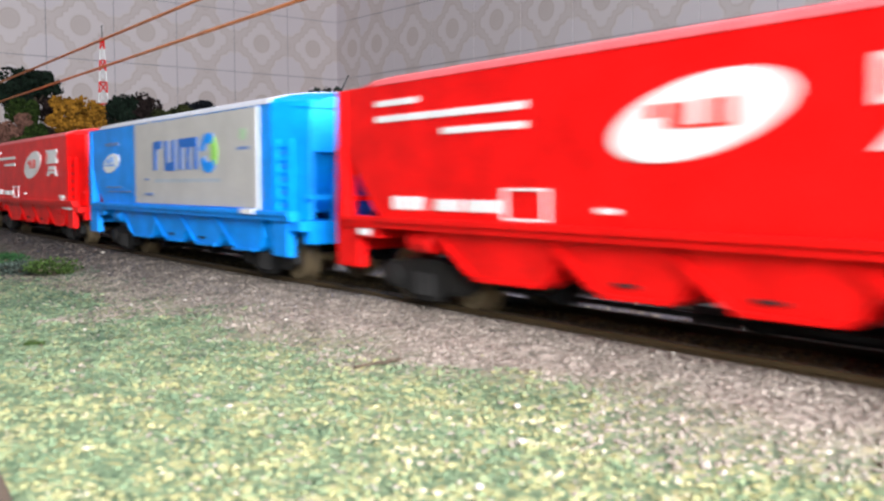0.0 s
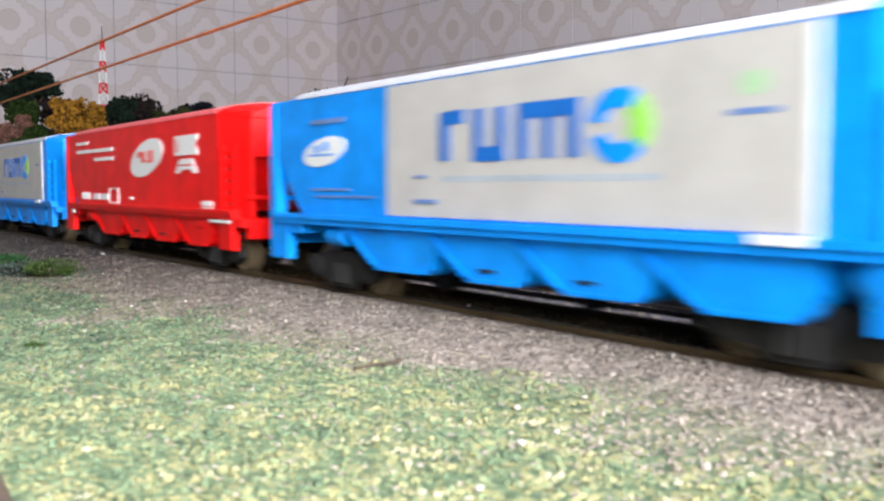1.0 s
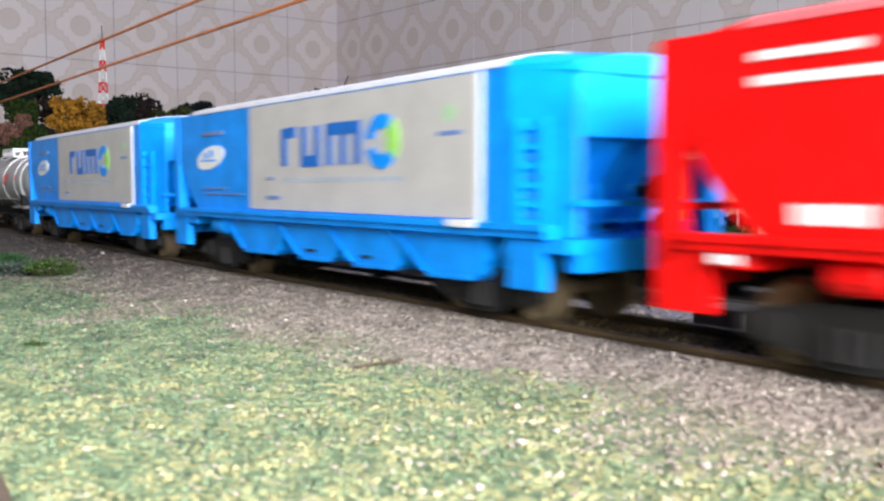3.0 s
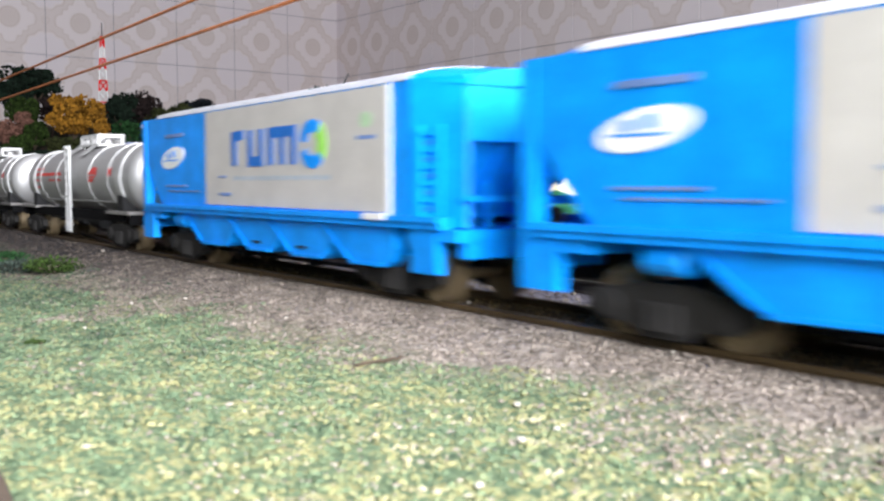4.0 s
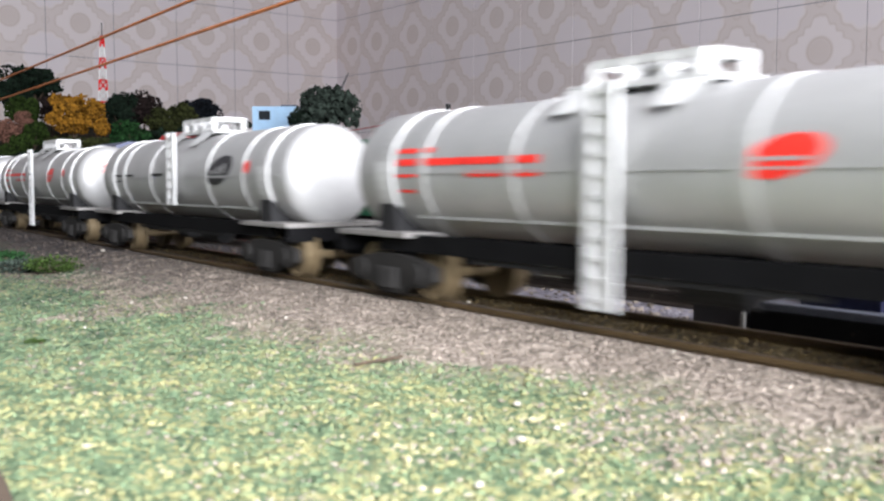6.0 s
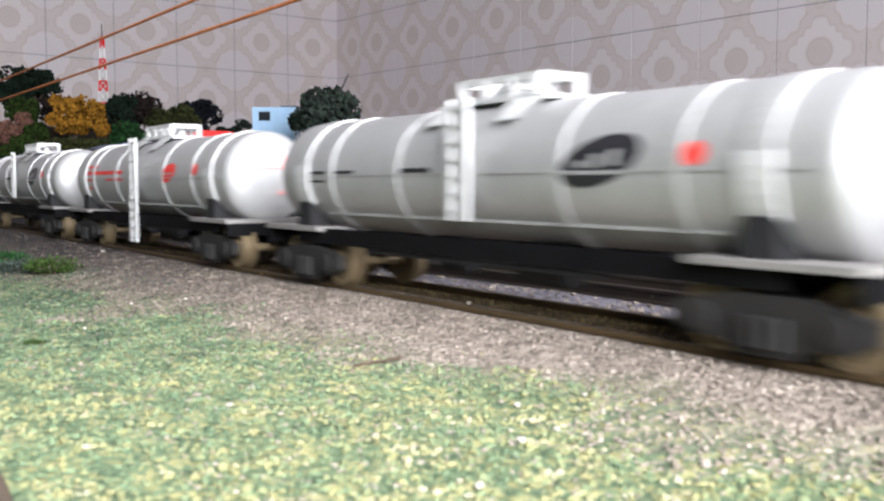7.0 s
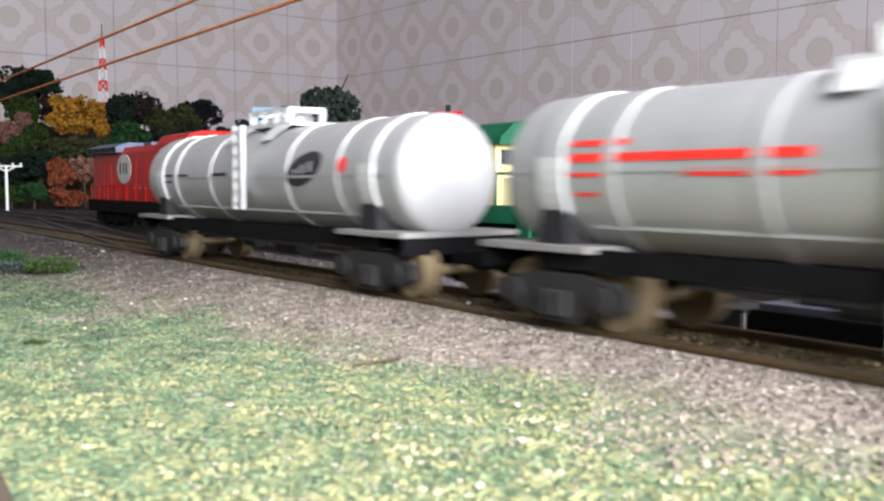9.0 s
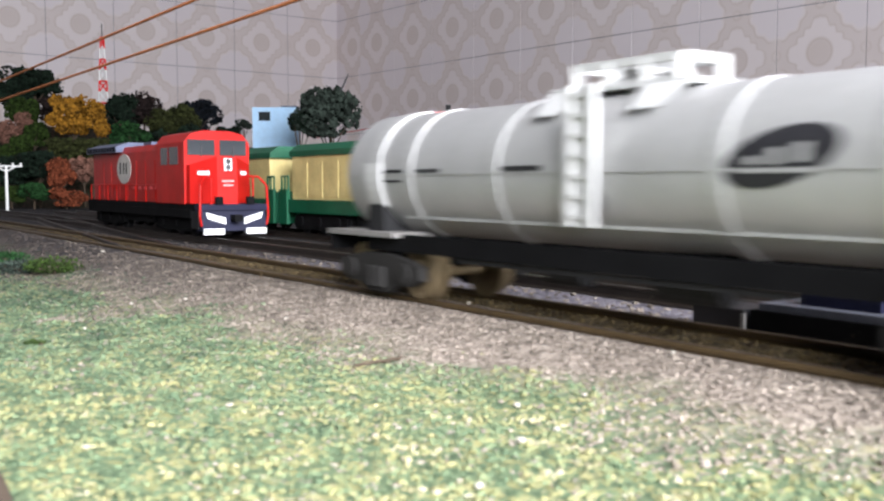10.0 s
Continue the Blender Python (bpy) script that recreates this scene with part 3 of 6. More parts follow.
    part("piping", boxes((44, 132, -11, -10, 4.2, 5.0), (60, 64, -12, -9, 3.6, 7.4), (98, 101, -12, -9, 3.6, 7.4)), M_BLACK, w, "black pipes under the chutes")
    ws = bogie(w, 26) + bogie(w, 137)
    coupler(w, 1, -1), coupler(w, Lh - 1, 1)
    # lettering, printed on the side that faces the room
    y0, y1 = -17.25, -16.9
    if red:
        t = boxes((15, 29, y0, y1, 37.4, 38.5), (15, 59, y0, y1, 34.4, 35.6), (37, 59, y0, y1, 31.4, 32.5))
        for k in range(4):
            box(t, 21 + k * 2.6, 23 + k * 2.6, y0, y1, 18.0, 20.4)
        box(t, 35, 42.5, y0, y1, 18.0, 20.0), box(t, 44, 53, y0, y1, 18.0, 20.0)
        for q in ((54, 64.5, 21.6, 22.0), (54, 64.5, 16.8, 17.2), (54, 54.5, 17, 21.8), (64, 64.5, 17, 21.8)):
            box(t, q[0], q[1], y0, y1, q[2], q[3])
        part("lettering", t, M_WHITE, w, "unreadable white lettering shown as bars")
        for q in ((75, 81, y0, y1, 14.8, 16.0), (75.5, 79, -17.3, y1, 18.4, 19.2), (137, 144, y0, y1, 16.6, 17.0), (137, 144, y0, y1, 17.3, 18.6), (10, 14, -18.2, -17.9, 12.8, 14), (145, 158, -18.2, -17.9, 13.2, 13.9)):
            part("data_plate", boxes(q), M_WHITE, w, "small white data plate")
        o = bmesh.new()
        oval(o, 92.4, 31.2, 14.9, 5.2, y0, y1, 36, radians(10.4))
        part("emblem", o, M_WHITE, w, "white oval emblem")
        i = boxes((84.5, 87, -17.33, -17.2, 31.4, 33.2), (88, 91.5, -17.33, -17.2, 29.9, 33.2), (90.5, 99, -17.33, -17.2, 29.8, 30.3), (94, 96, -17.33, -17.2, 30.2, 33.4), (97, 99, -17.33, -17.2, 30.2, 33.4))
        part("emblem_print", i, M_REDINK, w, "small red strokes on the emblem")
        k = bmesh.new()
        slab(k, [(117.2, 31.2), (134.6, 31.2), (134.6, 32.6), (132.4, 34), (134.6, 35.3), (134.6, 36.7), (117.2, 36.7)], y0, y1)
        slab(k, [(117.4, 26.2), (120.6, 26.2), (122.2, 27.2), (129.6, 27.2), (131.2, 26.2), (134.2, 26.2), (130.8, 30.2), (121.2, 30.2)], y0, y1)
        part("maker_sign", k, M_WHITE, w, "white block sign")
        part("maker_sign_gap", boxes((120.6, 130.6, -17.33, -17.2, 28.2, 28.6), (118.6, 119.6, -17.33, -17.2, 32, 35.8)), M_RED, w)
    else:
        part("grey_panel", boxes((50.6, 141, -17.22, -16.9, 17.0, 41.2)), M_GREY, w, "large grey painted panel")
        part("panel_border", boxes((140.8, 141.8, -17.3, -16.9, 16.6, 41.3)), M_WHITE, w, "white edge stripe")
        ya, yb = -17.4, -17.15
        for q in ((68, 70.8, 26.9, 35.3), (70.9, 75, 33.1, 35.5), (77.6, 86.2, 26.6, 29.0), (77.6, 80.2, 29.0, 35.3), (83.6, 86.2, 29.0, 35.3), (89, 103.2, 33.0, 35.5), (89, 91.6, 26.8, 33.0), (94.9, 97.4, 26.8, 33.0), (100.6, 103.2, 26.8, 33.0)):
            part("wordmark_block", boxes((q[0], q[1], ya, yb, q[2], q[3])), M_BLUEDARK, w, "dark blue block")
        o, og = bmesh.new(), bmesh.new()

        def arc(bmx, a0, a1, r0, r1):
            pts = [(111 + r1 * math.cos(a0 + (a1 - a0) * i / 10), 31.0 + 0.9 * r1 * math.sin(a0 + (a1 - a0) * i / 10)) for i in range(11)]
            pts += [(111 + r0 * math.cos(a1 - (a1 - a0) * i / 10), 31.0 + 0.9 * r0 * math.sin(a1 - (a1 - a0) * i / 10)) for i in range(11)]
            slab(bmx, pts, ya, yb)
        arc(o, radians(55), radians(172), 2.9, 5.9), arc(o, radians(200), radians(318), 2.9, 5.9)
        arc(og, radians(-38), radians(50), 2.2, 6.1)
        part("ring_blue", o, M_BLUE, w, "blue half ring")
        part("ring_green", og, M_GREEN_P, w, "lime green half ring")
        for k in range(11):
            part("slogan_bar", boxes((69 + k * 4.6, 72.4 + k * 4.6, -17.26, yb, 23.3, 24.3)), M_PALEBAR, w)
        part("side_mark", boxes((129.5, 136.5, -17.28, yb, 31.2, 32.0)), M_FADEBLUE, w, "dark blue line of unreadable lettering")
        gm = bmesh.new()
        oval(gm, 133, 35.0, 2.0, 1.6, -17.28, yb, 14)
        part("side_mark_leaf", gm, M_PALELEAF, w, "small green mark")
        sm = boxes((60, 67, ya, yb, 19.4, 20.2), (60, 64, ya, yb, 24, 24.5), (20, 34, -17.3, -16.9, 35.6, 36.6), (20, 36, -17.3, -16.9, 21.6, 22.1), (22, 46, -17.3, -16.9, 20.2, 20.6))
        part("small_print", sm, M_FADEBLUE, w, "dark unreadable small print")
        e = bmesh.new()
        oval(e, 25.6, 29.8, 8.8, 2.9, y0, y1, 32, radians(8))
        part("emblem", e, M_WHITE, w, "white oval emblem")
        part("emblem_print", boxes((19, 30, -17.33, -17.2, 28.9, 29.3), (21.5, 23.5, -17.33, -17.2, 29.6, 31.2), (25.5, 27.5, -17.33, -17.2, 29.9, 31.8)), M_BLUE, w)
        part("data_plate", boxes((134, 141.5, -18.7, -17.8, 15.6, 16.8)), M_WHITE, w, "small white plate")
    return w, ws


TANK_R, TANK_Z, TANK_L = 12.7, 24.4, 151.0


def tank(red, label):
    """Tank wagon; x = 0 at the tip of its leading end, negative behind."""
    w = thing("tank_wagon", at(0, 0), label, "tank wagon", "wagons of the goods train")
    b = bmesh.new()
    seg, rings = 48, []
    prof = [(-4.2 + 4.2 * math.sin(math.pi / 2 * i / 10), TANK_R * math.cos(math.pi / 2 * i / 10) ** 0.55) for i in range(10, -1, -1)]
    xs = prof + [(-4.2 - (TANK_L - 8.4) * k / 6, TANK_R) for k in range(1, 6)] + [(-TANK_L - x, r) for x, r in prof[::-1]]
    for x, r in xs:
        r = max(r, 0.05)
        rings.append([b.verts.new((x * MM, r * math.cos(2 * math.pi * k / seg) * MM, (TANK_Z + r * math.sin(2 * math.pi * k / seg)) * MM)) for k in range(seg)])
    for i in range(len(rings) - 1):
        for k in range(seg):
            j = (k + 1) % seg
            b.faces.new((rings[i][k], rings[i][j], rings[i + 1][j], rings[i + 1][k]))
    b.faces.new(rings[0]), b.faces.new(rings[-1][::-1])
    part("tank", b, M_SILVER, w, "silver cylindrical tank", smooth=True)

    def hoop(x0, x1, rr, a0=0.0, a1=360.0, mat=M_BAND, name="strap", label=""):
        q = bmesh.new()
        n = max(4, int((a1 - a0) / 7.5))
        full = a1 - a0 >= 360
        cs = []
        for k in range(n if full else n + 1):
            a = radians(a0 + (a1 - a0) * k / n)
            cs.append([q.verts.new((x * MM, r * math.cos(a) * MM, (TANK_Z + r * math.sin(a)) * MM)) for x, r in ((x0, TANK_R - .2), (x0, rr), (x1, rr), (x1, TANK_R - .2))])
        m = len(cs)
        for k in range(m if full else m - 1):
            c, d = cs[k], cs[(k + 1) % m]
            for i in range(4):
                q.faces.new((c[i], c[(i + 1) % 4], d[(i + 1) % 4], d[i]))
        part(name, q, mat, w, label)
    for x in (-27.4, -51.5, -98.3, -124.5):
        hoop(x - 1.2, x + 1.2, TANK_R + 0.25, mat=M_STRAP)
    for x in (-14, -137):
        hoop(x - 2.2, x + 2.2, TANK_R + 0.4, 10, 170, mat=M_STRAP, name="saddle_strap", label="wide pale saddle strap")
        for a0 in (-30, 170):
            hoop(x - 2.8, x + 2.8, TANK_R + 0.6, a0, a0 + 40, name="saddle_pad", label="bright saddle pad")
        for sy in (-1, 1):
            sd = bmesh.new()
            slab(sd, [(x - 3.4, 12.5), (x + 3.4, 12.5), (x + 2.6, 18.4), (x - 2.6, 18.4)], *sorted((sy * 5, sy * 12.2)))
            part("saddle", sd, M_DKGREY, w, "dark grey saddle block", bevel=0.3)
    seam = boxes((-TANK_L + 6, -6, -TANK_R - 0.18, TANK_R + 0.18, TANK_Z - 0.2, TANK_Z + 0.1))
    part("seam", seam, M_SILVER, w)
    part("side_pipe", boxes((-130, -20, -9.8, -9.0, 15.7, 16.2)), M_STRAP, w, "thin bright pipe along the tank")
    # platform, railing and hatch on top
    c = -73.5
    part("walkway", boxes((c - 18, c + 12, -5.5, 5.5, 37.2, 37.9)), M_BAND, w, "bright catwalk on top of the tank", bevel=0.2)
    for x in (c - 14, c + 7):
        for sy in (-1, 1):
            g = bmesh.new()
            a = [(x - 5, sy * 5.0, 37.8), (x + 5, sy * 5.0, 37.8), (x + 2.6, sy * 10.6, 33.4), (x - 2.6, sy * 10.6, 33.4)]
            lo = [g.verts.new(Vector(q) * MM) for q in a]
            hi = [g.verts.new((Vector(q) + Vector((0, -sy * 0.6, 0.6))) * MM) for q in a]
            g.faces.new(lo), g.faces.new(hi[::-1])
            for k in range(4):
                g.faces.new((lo[k], lo[(k + 1) % 4], hi[(k + 1) % 4], hi[k]))
            part("bracket", g, M_BAND, w, "slanted bright bracket plate")
    for sy in (-4.6, 4.6):
        rl = bmesh.new()
        for x in (c - 13, c - 5.5, c + 2, c + 9):
            rod(rl, (x, sy, 37.8), (x, sy, 41.4), 0.9, 6)
        box(rl, c - 13.6, c + 9.6, sy - 0.5, sy + 0.5, 40.6, 41.9)
        box(rl, c - 13.6, c + 9.6, sy - 0.3, sy + 0.3, 37.8, 38.5)
        part("railing", rl, M_BAND, w, "bright guard rail")
    for x in (c - 13.3, c + 9.3):
        part("end_rail", boxes((x - 0.4, x + 0.4, -4.2, 4.2, 40.6, 41.9)), M_BAND, w)
    ht = bmesh.new()
    rod(ht, (c - 2, 0, 36.5), (c - 2, 0, 39.4), 3.4, 20)
    rod(ht, (c - 2, 0, 39.4), (c - 2, 0, 40.4), 3.8, 20)
    for dx in (-9.0, 5.0):
        rod(ht, (c + dx, 0, 37), (c + dx, 0, 40), 1.8, 12)
    part("hatch", ht, M_SILVER, w, "round filling hatch and valves", bevel=0.2)
    ladder(w, -78.4, -73.4, -13.6, 3.5 if red else 16.0, 37.4, M_BAND, 11 if red else 7, th=0.6)
    part("ladder_back", boxes((-78.4, -73.4, -13.4, -13.1, 3.5 if red else 16.0, 37.0)), M_BAND, w)
    # frame
    part("side_frame", boxes((-140, -10, -12.6, -11.2, 9.2, 12.6), (-140, -10, 11.2, 12.6, 9.2, 12.6), (-140, -10, -3.5, 3.5, 8.4, 12.6)), M_BLACK, w, "black frame beams")
    for x0, x1 in ((-24, 2), (-153, -127)):
        part("end_deck", boxes((x0, x1, -14.5, 14.5, 12.0, 13.0)), M_DECK, w, "weathered grey end deck", bevel=0.2)
        xe = x1 - 1 if x1 > 0 else x0
        part("buffer_beam", boxes((xe, xe + 1, -14, 14, 8.6, 12.0)), M_BLACK, w)
    gr = bmesh.new()
    rod(gr, (-66, -6, 8), (-54, -6, 8), 2.8, 12), rod(gr, (-92, -4, 7.6), (-84, -4, 7.6), 2.2, 12), box(gr, -110, -40, -12, -11.4, 8.2, 9.0)
    part("brake_gear", gr, M_DKGREY, w, "dark air tanks and brake rods")
    ws = bogie(w, -12) + bogie(w, -135)
    coupler(w, 1, 1), coupler(w, -152, -1)
    # print on the curved side
    def patch(bmx, x0, x1, z0, z1, out=0.14):
        zs = [z0 + (z1 - z0) * i / 3 for i in range(4)]
        vs = [[bmx.verts.new((x * MM, -math.sqrt((TANK_R + out) ** 2 - (z - TANK_Z) ** 2) * MM, z * MM)) for z in zs] for x in (x0, x1)]
        for i in range(3):
            bmx.faces.new((vs[0][i], vs[1][i], vs[1][i + 1], vs[0][i + 1]))

    def disc(bmx, cx, cz, rx, rz, inner=0.0, out=0.14, a0=0.0, a1=360.0, tilt=0.0):
        n = 28
        ct, st = math.cos(tilt), math.sin(tilt)
        def pt(a, k, o):
            u, v = rx * k * math.cos(a), rz * k * math.sin(a)
            z = cz + u * st + v * ct
            return bmx.verts.new(((cx + u * ct - v * st) * MM, -math.sqrt((TANK_R + o) ** 2 - (z - TANK_Z) ** 2) * MM, z * MM))
        for i in range(n):
            p0, p1 = radians(a0 + (a1 - a0) * i / n), radians(a0 + (a1 - a0) * (i + 1) / n)
            for k0, k1 in ((max(inner, 0.02), (1 + inner) / 2), ((1 + inner) / 2, 1)):
                bmx.faces.new((pt(p0, k0, out), pt(p0, k1, out), pt(p1, k1, out), pt(p1, k0, out)))
    ink = M_REDINK if red else M_INK
    e = bmesh.new()
    disc(e, -45.9 if red else -42.2, 25.8 if red else 25.9, 5.9 if red else 8.55, 2.6 if red else 3.6, tilt=radians(13.5))
    part("emblem", e, ink, w, "red oval emblem" if red else "black oval emblem")
    if not red:
        e = bmesh.new()
        patch(e, -46.8, -45.0, 24.9, 26.0, 0.22), patch(e, -43.4, -41.6, 24.9, 27.0, 0.22), patch(e, -39.8, -38.0, 25.2, 27.6, 0.22), patch(e, -48.6, -36.4, 23.9, 24.3, 0.22)
        part("emblem_print", e, M_SILVER, w, "silver blocks on the emblem")
    else:
        e = bmesh.new()
        patch(e, -50, -42, 25.3, 25.8, 0.22)
        part("emblem_print", e, M_SILVER, w)
    d = bmesh.new()
    disc(d, -24.3, 26.6, 1.9, 1.7)
    part("red_mark", d, M_REDINK, w, "red round mark")
    t = bmesh.new()
    if red:
        patch(t, -133, -91, 25.8, 27.1), patch(t, -133, -121, 28.2, 29.1), patch(t, -110, -91, 23.6, 24.6), patch(t, -133, -125, 23.6, 24.5)
        patch(t, -132, -127, 20.6, 21.2)
        part("lettering", t, M_REDINK, w, "red unreadable lettering shown as bars")
    else:
        patch(t, -133, -126, 24.6, 25.3), patch(t, -122, -114, 24.6, 25.3), patch(t, -133, -127, 22.8, 23.3), patch(t, -96, -86, 24.6, 25.5)
        part("lettering", t, M_DKGREY, w, "dark unreadable lettering shown as bars")
    if red:
        q = bmesh.new()
        for z0, z1, hw in ((28.6, 30.2, 4.6), (26.6, 28.0, 4.6), (19.6, 20.6, 2.6)):
            yc = 0 if hw > 3 else 4
            box(q, -0.9, 0.32, yc - hw, yc + hw, z0, z1)
        part("end_lettering", q, M_PALERED, w, "faded red warning bars on the tank end")
    return w, ws


# ---------------- parked engines ----------------
M_ORANGERED = plain("bright_red_engine_paint", (0.37, 0.006, 0.004), 0.45, spec=0.2)
M_NAVY = plain("blue_black_pilot", (0.007, 0.008, 0.026), 0.55, spec=0.2)
M_GLASS = plain("dark_cab_glass", (0.03, 0.035, 0.04), 0.12, vary=0.02, bump=0)
M_CREAM = plain("cream_engine_paint", (0.55, 0.45, 0.19), 0.5)
M_DGREEN = plain("dark_green_engine_paint", (0.0, 0.075, 0.033), 0.5)
M_TEAL = plain("teal_roof_paint", (0.02, 0.2, 0.19), 0.5)
M_SLATE = plain("blue_grey_roof", (0.07, 0.085, 0.15), 0.5)


def six_wheel_truck(parent, x):
    g = part("bogie", boxes((-8, 8, -9, 9, 5, 9)), M_BLACK, parent, "black engine bogie", m=pose(x * MM, 0, 0))
    for sy in (-1, 1):
        b = bmesh.new()
        slab(b, [(-24, 3.4), (-20, 2.2), (20, 2.2), (24, 3.4), (24, 8), (18, 9.2), (-18, 9.2), (-24, 8)], *sorted((sy * 10.6, sy * 12.6)))
        for wx in (-17, 0, 17):
            rod(b, (wx, sy * 12.4, 5.6), (wx, sy * 13.4, 5.6), 2.3, 10)
        part("side_frame", b, M_BLACK, g)
    for wx in (-17, 0, 17):
        bm = turned([(7.0, 1.2), (7.1, 5.8), (10.1, 5.8), (10.2, 1.2), (11, 1.2)], 18)
        part("wheelset", bm, M_DKGREY, g, m=pose(wx * MM, 0, 5.8 * MM))


def red_engine():
    """Diesel engine facing the viewer; x = 0 at its front."""
    w = thing("diesel_locomotive", at(-173, 50), "bright red diesel engine with a white striped dark pilot", "locomotive")
    part("frame", boxes((-163, -4, -14.5, 14.5, 10.5, 14.2)), M_BLACK, w, "black frame", bevel=0.4)
    part("side_skirt", boxes((-160, -8, -15.2, -14.4, 8.0, 11.6)), M_BLACK, w)
    hood = bmesh.new()
    extrude_x(hood, [(-12.5, 14), (-12.5, 38), (-11, 41), (11, 41), (12.5, 38), (12.5, 14)], -158, -50)
    part("long_hood", hood, M_ORANGERED, w, "red engine hood", bevel=0.5)
    for k in range(7):
        part("hood_door", boxes((-150 + k * 13.4, -139 + k * 13.4, -12.75, -12.4, 15.5, 34)), M_ORANGERED, w, bevel=0.1)
    rad = bmesh.new()
    extrude_x(rad, [(-15.5, 38.6), (-15.5, 41.4), (-9, 43.6), (9, 43.6), (15.5, 41.4), (15.5, 38.6)], -160, -108)
    part("radiator", rad, M_SLATE, w, "blue grey radiator overhang", bevel=0.5)
    for k in range(10):
        part("radiator_slat", boxes((-158 + k * 5, -155 + k * 5, -15.7, -15.3, 39, 41.2)), M_BLACK, w)
    part("exhaust", boxes((-100, -88, -4, 4, 41, 43.4)), M_SLATE, w, bevel=0.4)
    cab = bmesh.new()
    extrude_x(cab, [(-15, 14), (-15, 40.5), (-12, 44.2), (-6, 45.6), (6, 45.6), (12, 44.2), (15, 40.5), (15, 14)], -50, -15)
    c = part("cab", cab, M_ORANGERED, w, "red cab with a rounded roof", bevel=0.5)
    part("side_window", boxes((-43, -35, -15.3, -14.9, 31, 38.6)), M_GLASS, c)
    part("side_window", boxes((-32, -22, -15.3, -14.9, 31, 38.6)), M_GLASS, c)
    for y0, y1 in ((-13.4, -1.2), (1.2, 13.4)):
        part("windscreen", boxes((-15.2, -14.6, y0, y1, 35.0, 41.6)), M_GLASS, c, "dark windscreen")
        part("windscreen_wiper", boxes((-14.6, -14.3, (y0 + y1) / 2 - 0.3, (y0 + y1) / 2 + 0.3, 34.4, 39)), M_INK, c)
    nose = bmesh.new()
    plan = [(-15.2, -14.2), (-11.5, -13.9), (-3.6, -4.6), (-3.6, 4.6), (-11.5, 13.9), (-15.2, 14.2)]
    lo = [nose.verts.new((x * MM, y * MM, 14 * MM)) for x, y in plan]
    hi = [nose.verts.new(((x - 0.6) * MM, y * 0.98 * MM, (35.8 - abs(y) * 0.36) * MM)) for x, y in plan]
    nose.faces.new(lo[::-1]), nose.faces.new(hi)
    for i in range(6):
        nose.faces.new((lo[i], lo[(i + 1) % 6], hi[(i + 1) % 6], hi[i]))
    n = part("nose", nose, M_ORANGERED, w, "short red nose with slanted cheeks", bevel=0.5)
    part("headlight", boxes((-3.7, -2.9, -1.7, 1.7, 28.2, 33.4)), M_WHITE, n, "white headlight box")
    for z in (29.6, 32.1):
        hl = bmesh.new()
        rod(hl, (-3.0, 0, z), (-2.6, 0, z), 1.2, 12)
        part("headlight_lens", hl, M_INK, n)
    for sg in (-1, 1):
        nb = part("number_board", boxes((-0.3, 0.3, -2.6, 2.6, 26.4, 28.0)), M_WHITE, n, "white number board left blank")
        nb.matrix_basis = pose(-7.9 * MM, sg * 9.0 * MM, 0, 0, 0, sg * 40.5)
    for y0, y1, z in ((-2.6, 2.8, 23.4), (-2.0, 2.4, 21.6)):
        part("nose_mark", boxes((-3.7, -3.3, y0, y1, z, z + 0.7)), M_PALERED, n, "faded unreadable lettering")
    part("front_platform", boxes((-4, 3.5, -14.8, 14.8, 11.4, 14)), M_NAVY, w, bevel=0.3)
    pil = bmesh.new()
    slab(pil, [(-3, 2.8), (3.6, 2.8), (2.2, 13.6), (-3, 13.6)], -14.4, 14.4)
    p = part("pilot", pil, M_NAVY, w, "dark blue pilot plate", bevel=0.4)
    for sg in (-1, 1):
        q = bmesh.new()
        v = [(3.1, sg * 12.8, 10.6), (3.1, sg * 12.0, 8.0), (3.4, sg * 4.2, 5.6), (3.2, sg * 4.2, 8.2), (3.1, sg * 8, 9.2)]
        a = [q.verts.new(Vector(c) * MM) for c in v]
        bb = [q.verts.new((Vector(c) + Vector((0.5, 0, 0))) * MM) for c in v]
        q.faces.new(a), q.faces.new(bb[::-1])
        for i in range(5):
            q.faces.new((a[i], a[(i + 1) % 5], bb[(i + 1) % 5], bb[i]))
        part("white_stripe", q, M_WHITE, p, "white warning stripe")
        part("ditch_light", boxes((2.6, 4.4, sg * 7 - 1.6, sg * 7 + 1.6, 14, 17.2)), M_BLACK, w, "small dark marker lamp", bevel=0.3)
        part("plow_edge", boxes((3.0, 4.4, min(sg * 5, sg * 14), max(sg * 5, sg * 14), 1.4, 3.8)), M_WHITE, p, "white lower edge of the plow", bevel=0.3)
        hr = bmesh.new()
        pts = [(3, sg * 14.6, 5), (3.4, sg * 15.4, 9), (3, sg * 14.8, 22), (1, sg * 12, 25.6), (-2, sg * 9, 25.8)]
        for a0, a1 in zip(pts, pts[1:]):
            rod(hr, a0, a1, 0.5, 6)
        rod(hr, (1, sg * 9.5, 14), (1, sg * 9.5, 25), 0.45, 6)
        part("hand_rail", hr, M_ORANGERED, w, "red handrail")
        part("cab_step", boxes((-8, 0, sg * 14 - 0.8, sg * 14 + 0.8, 3.6, 11)), M_DKGREY, w, "grey step")
    cp = boxes((3, 8, -1.8, 1.8, 6.8, 9.6))
    part("coupler", cp, M_BLACK, w, bevel=0.4)
    o = bmesh.new()
    oval(o, -104, 30, 11, 7.4, -12.95, -12.5)
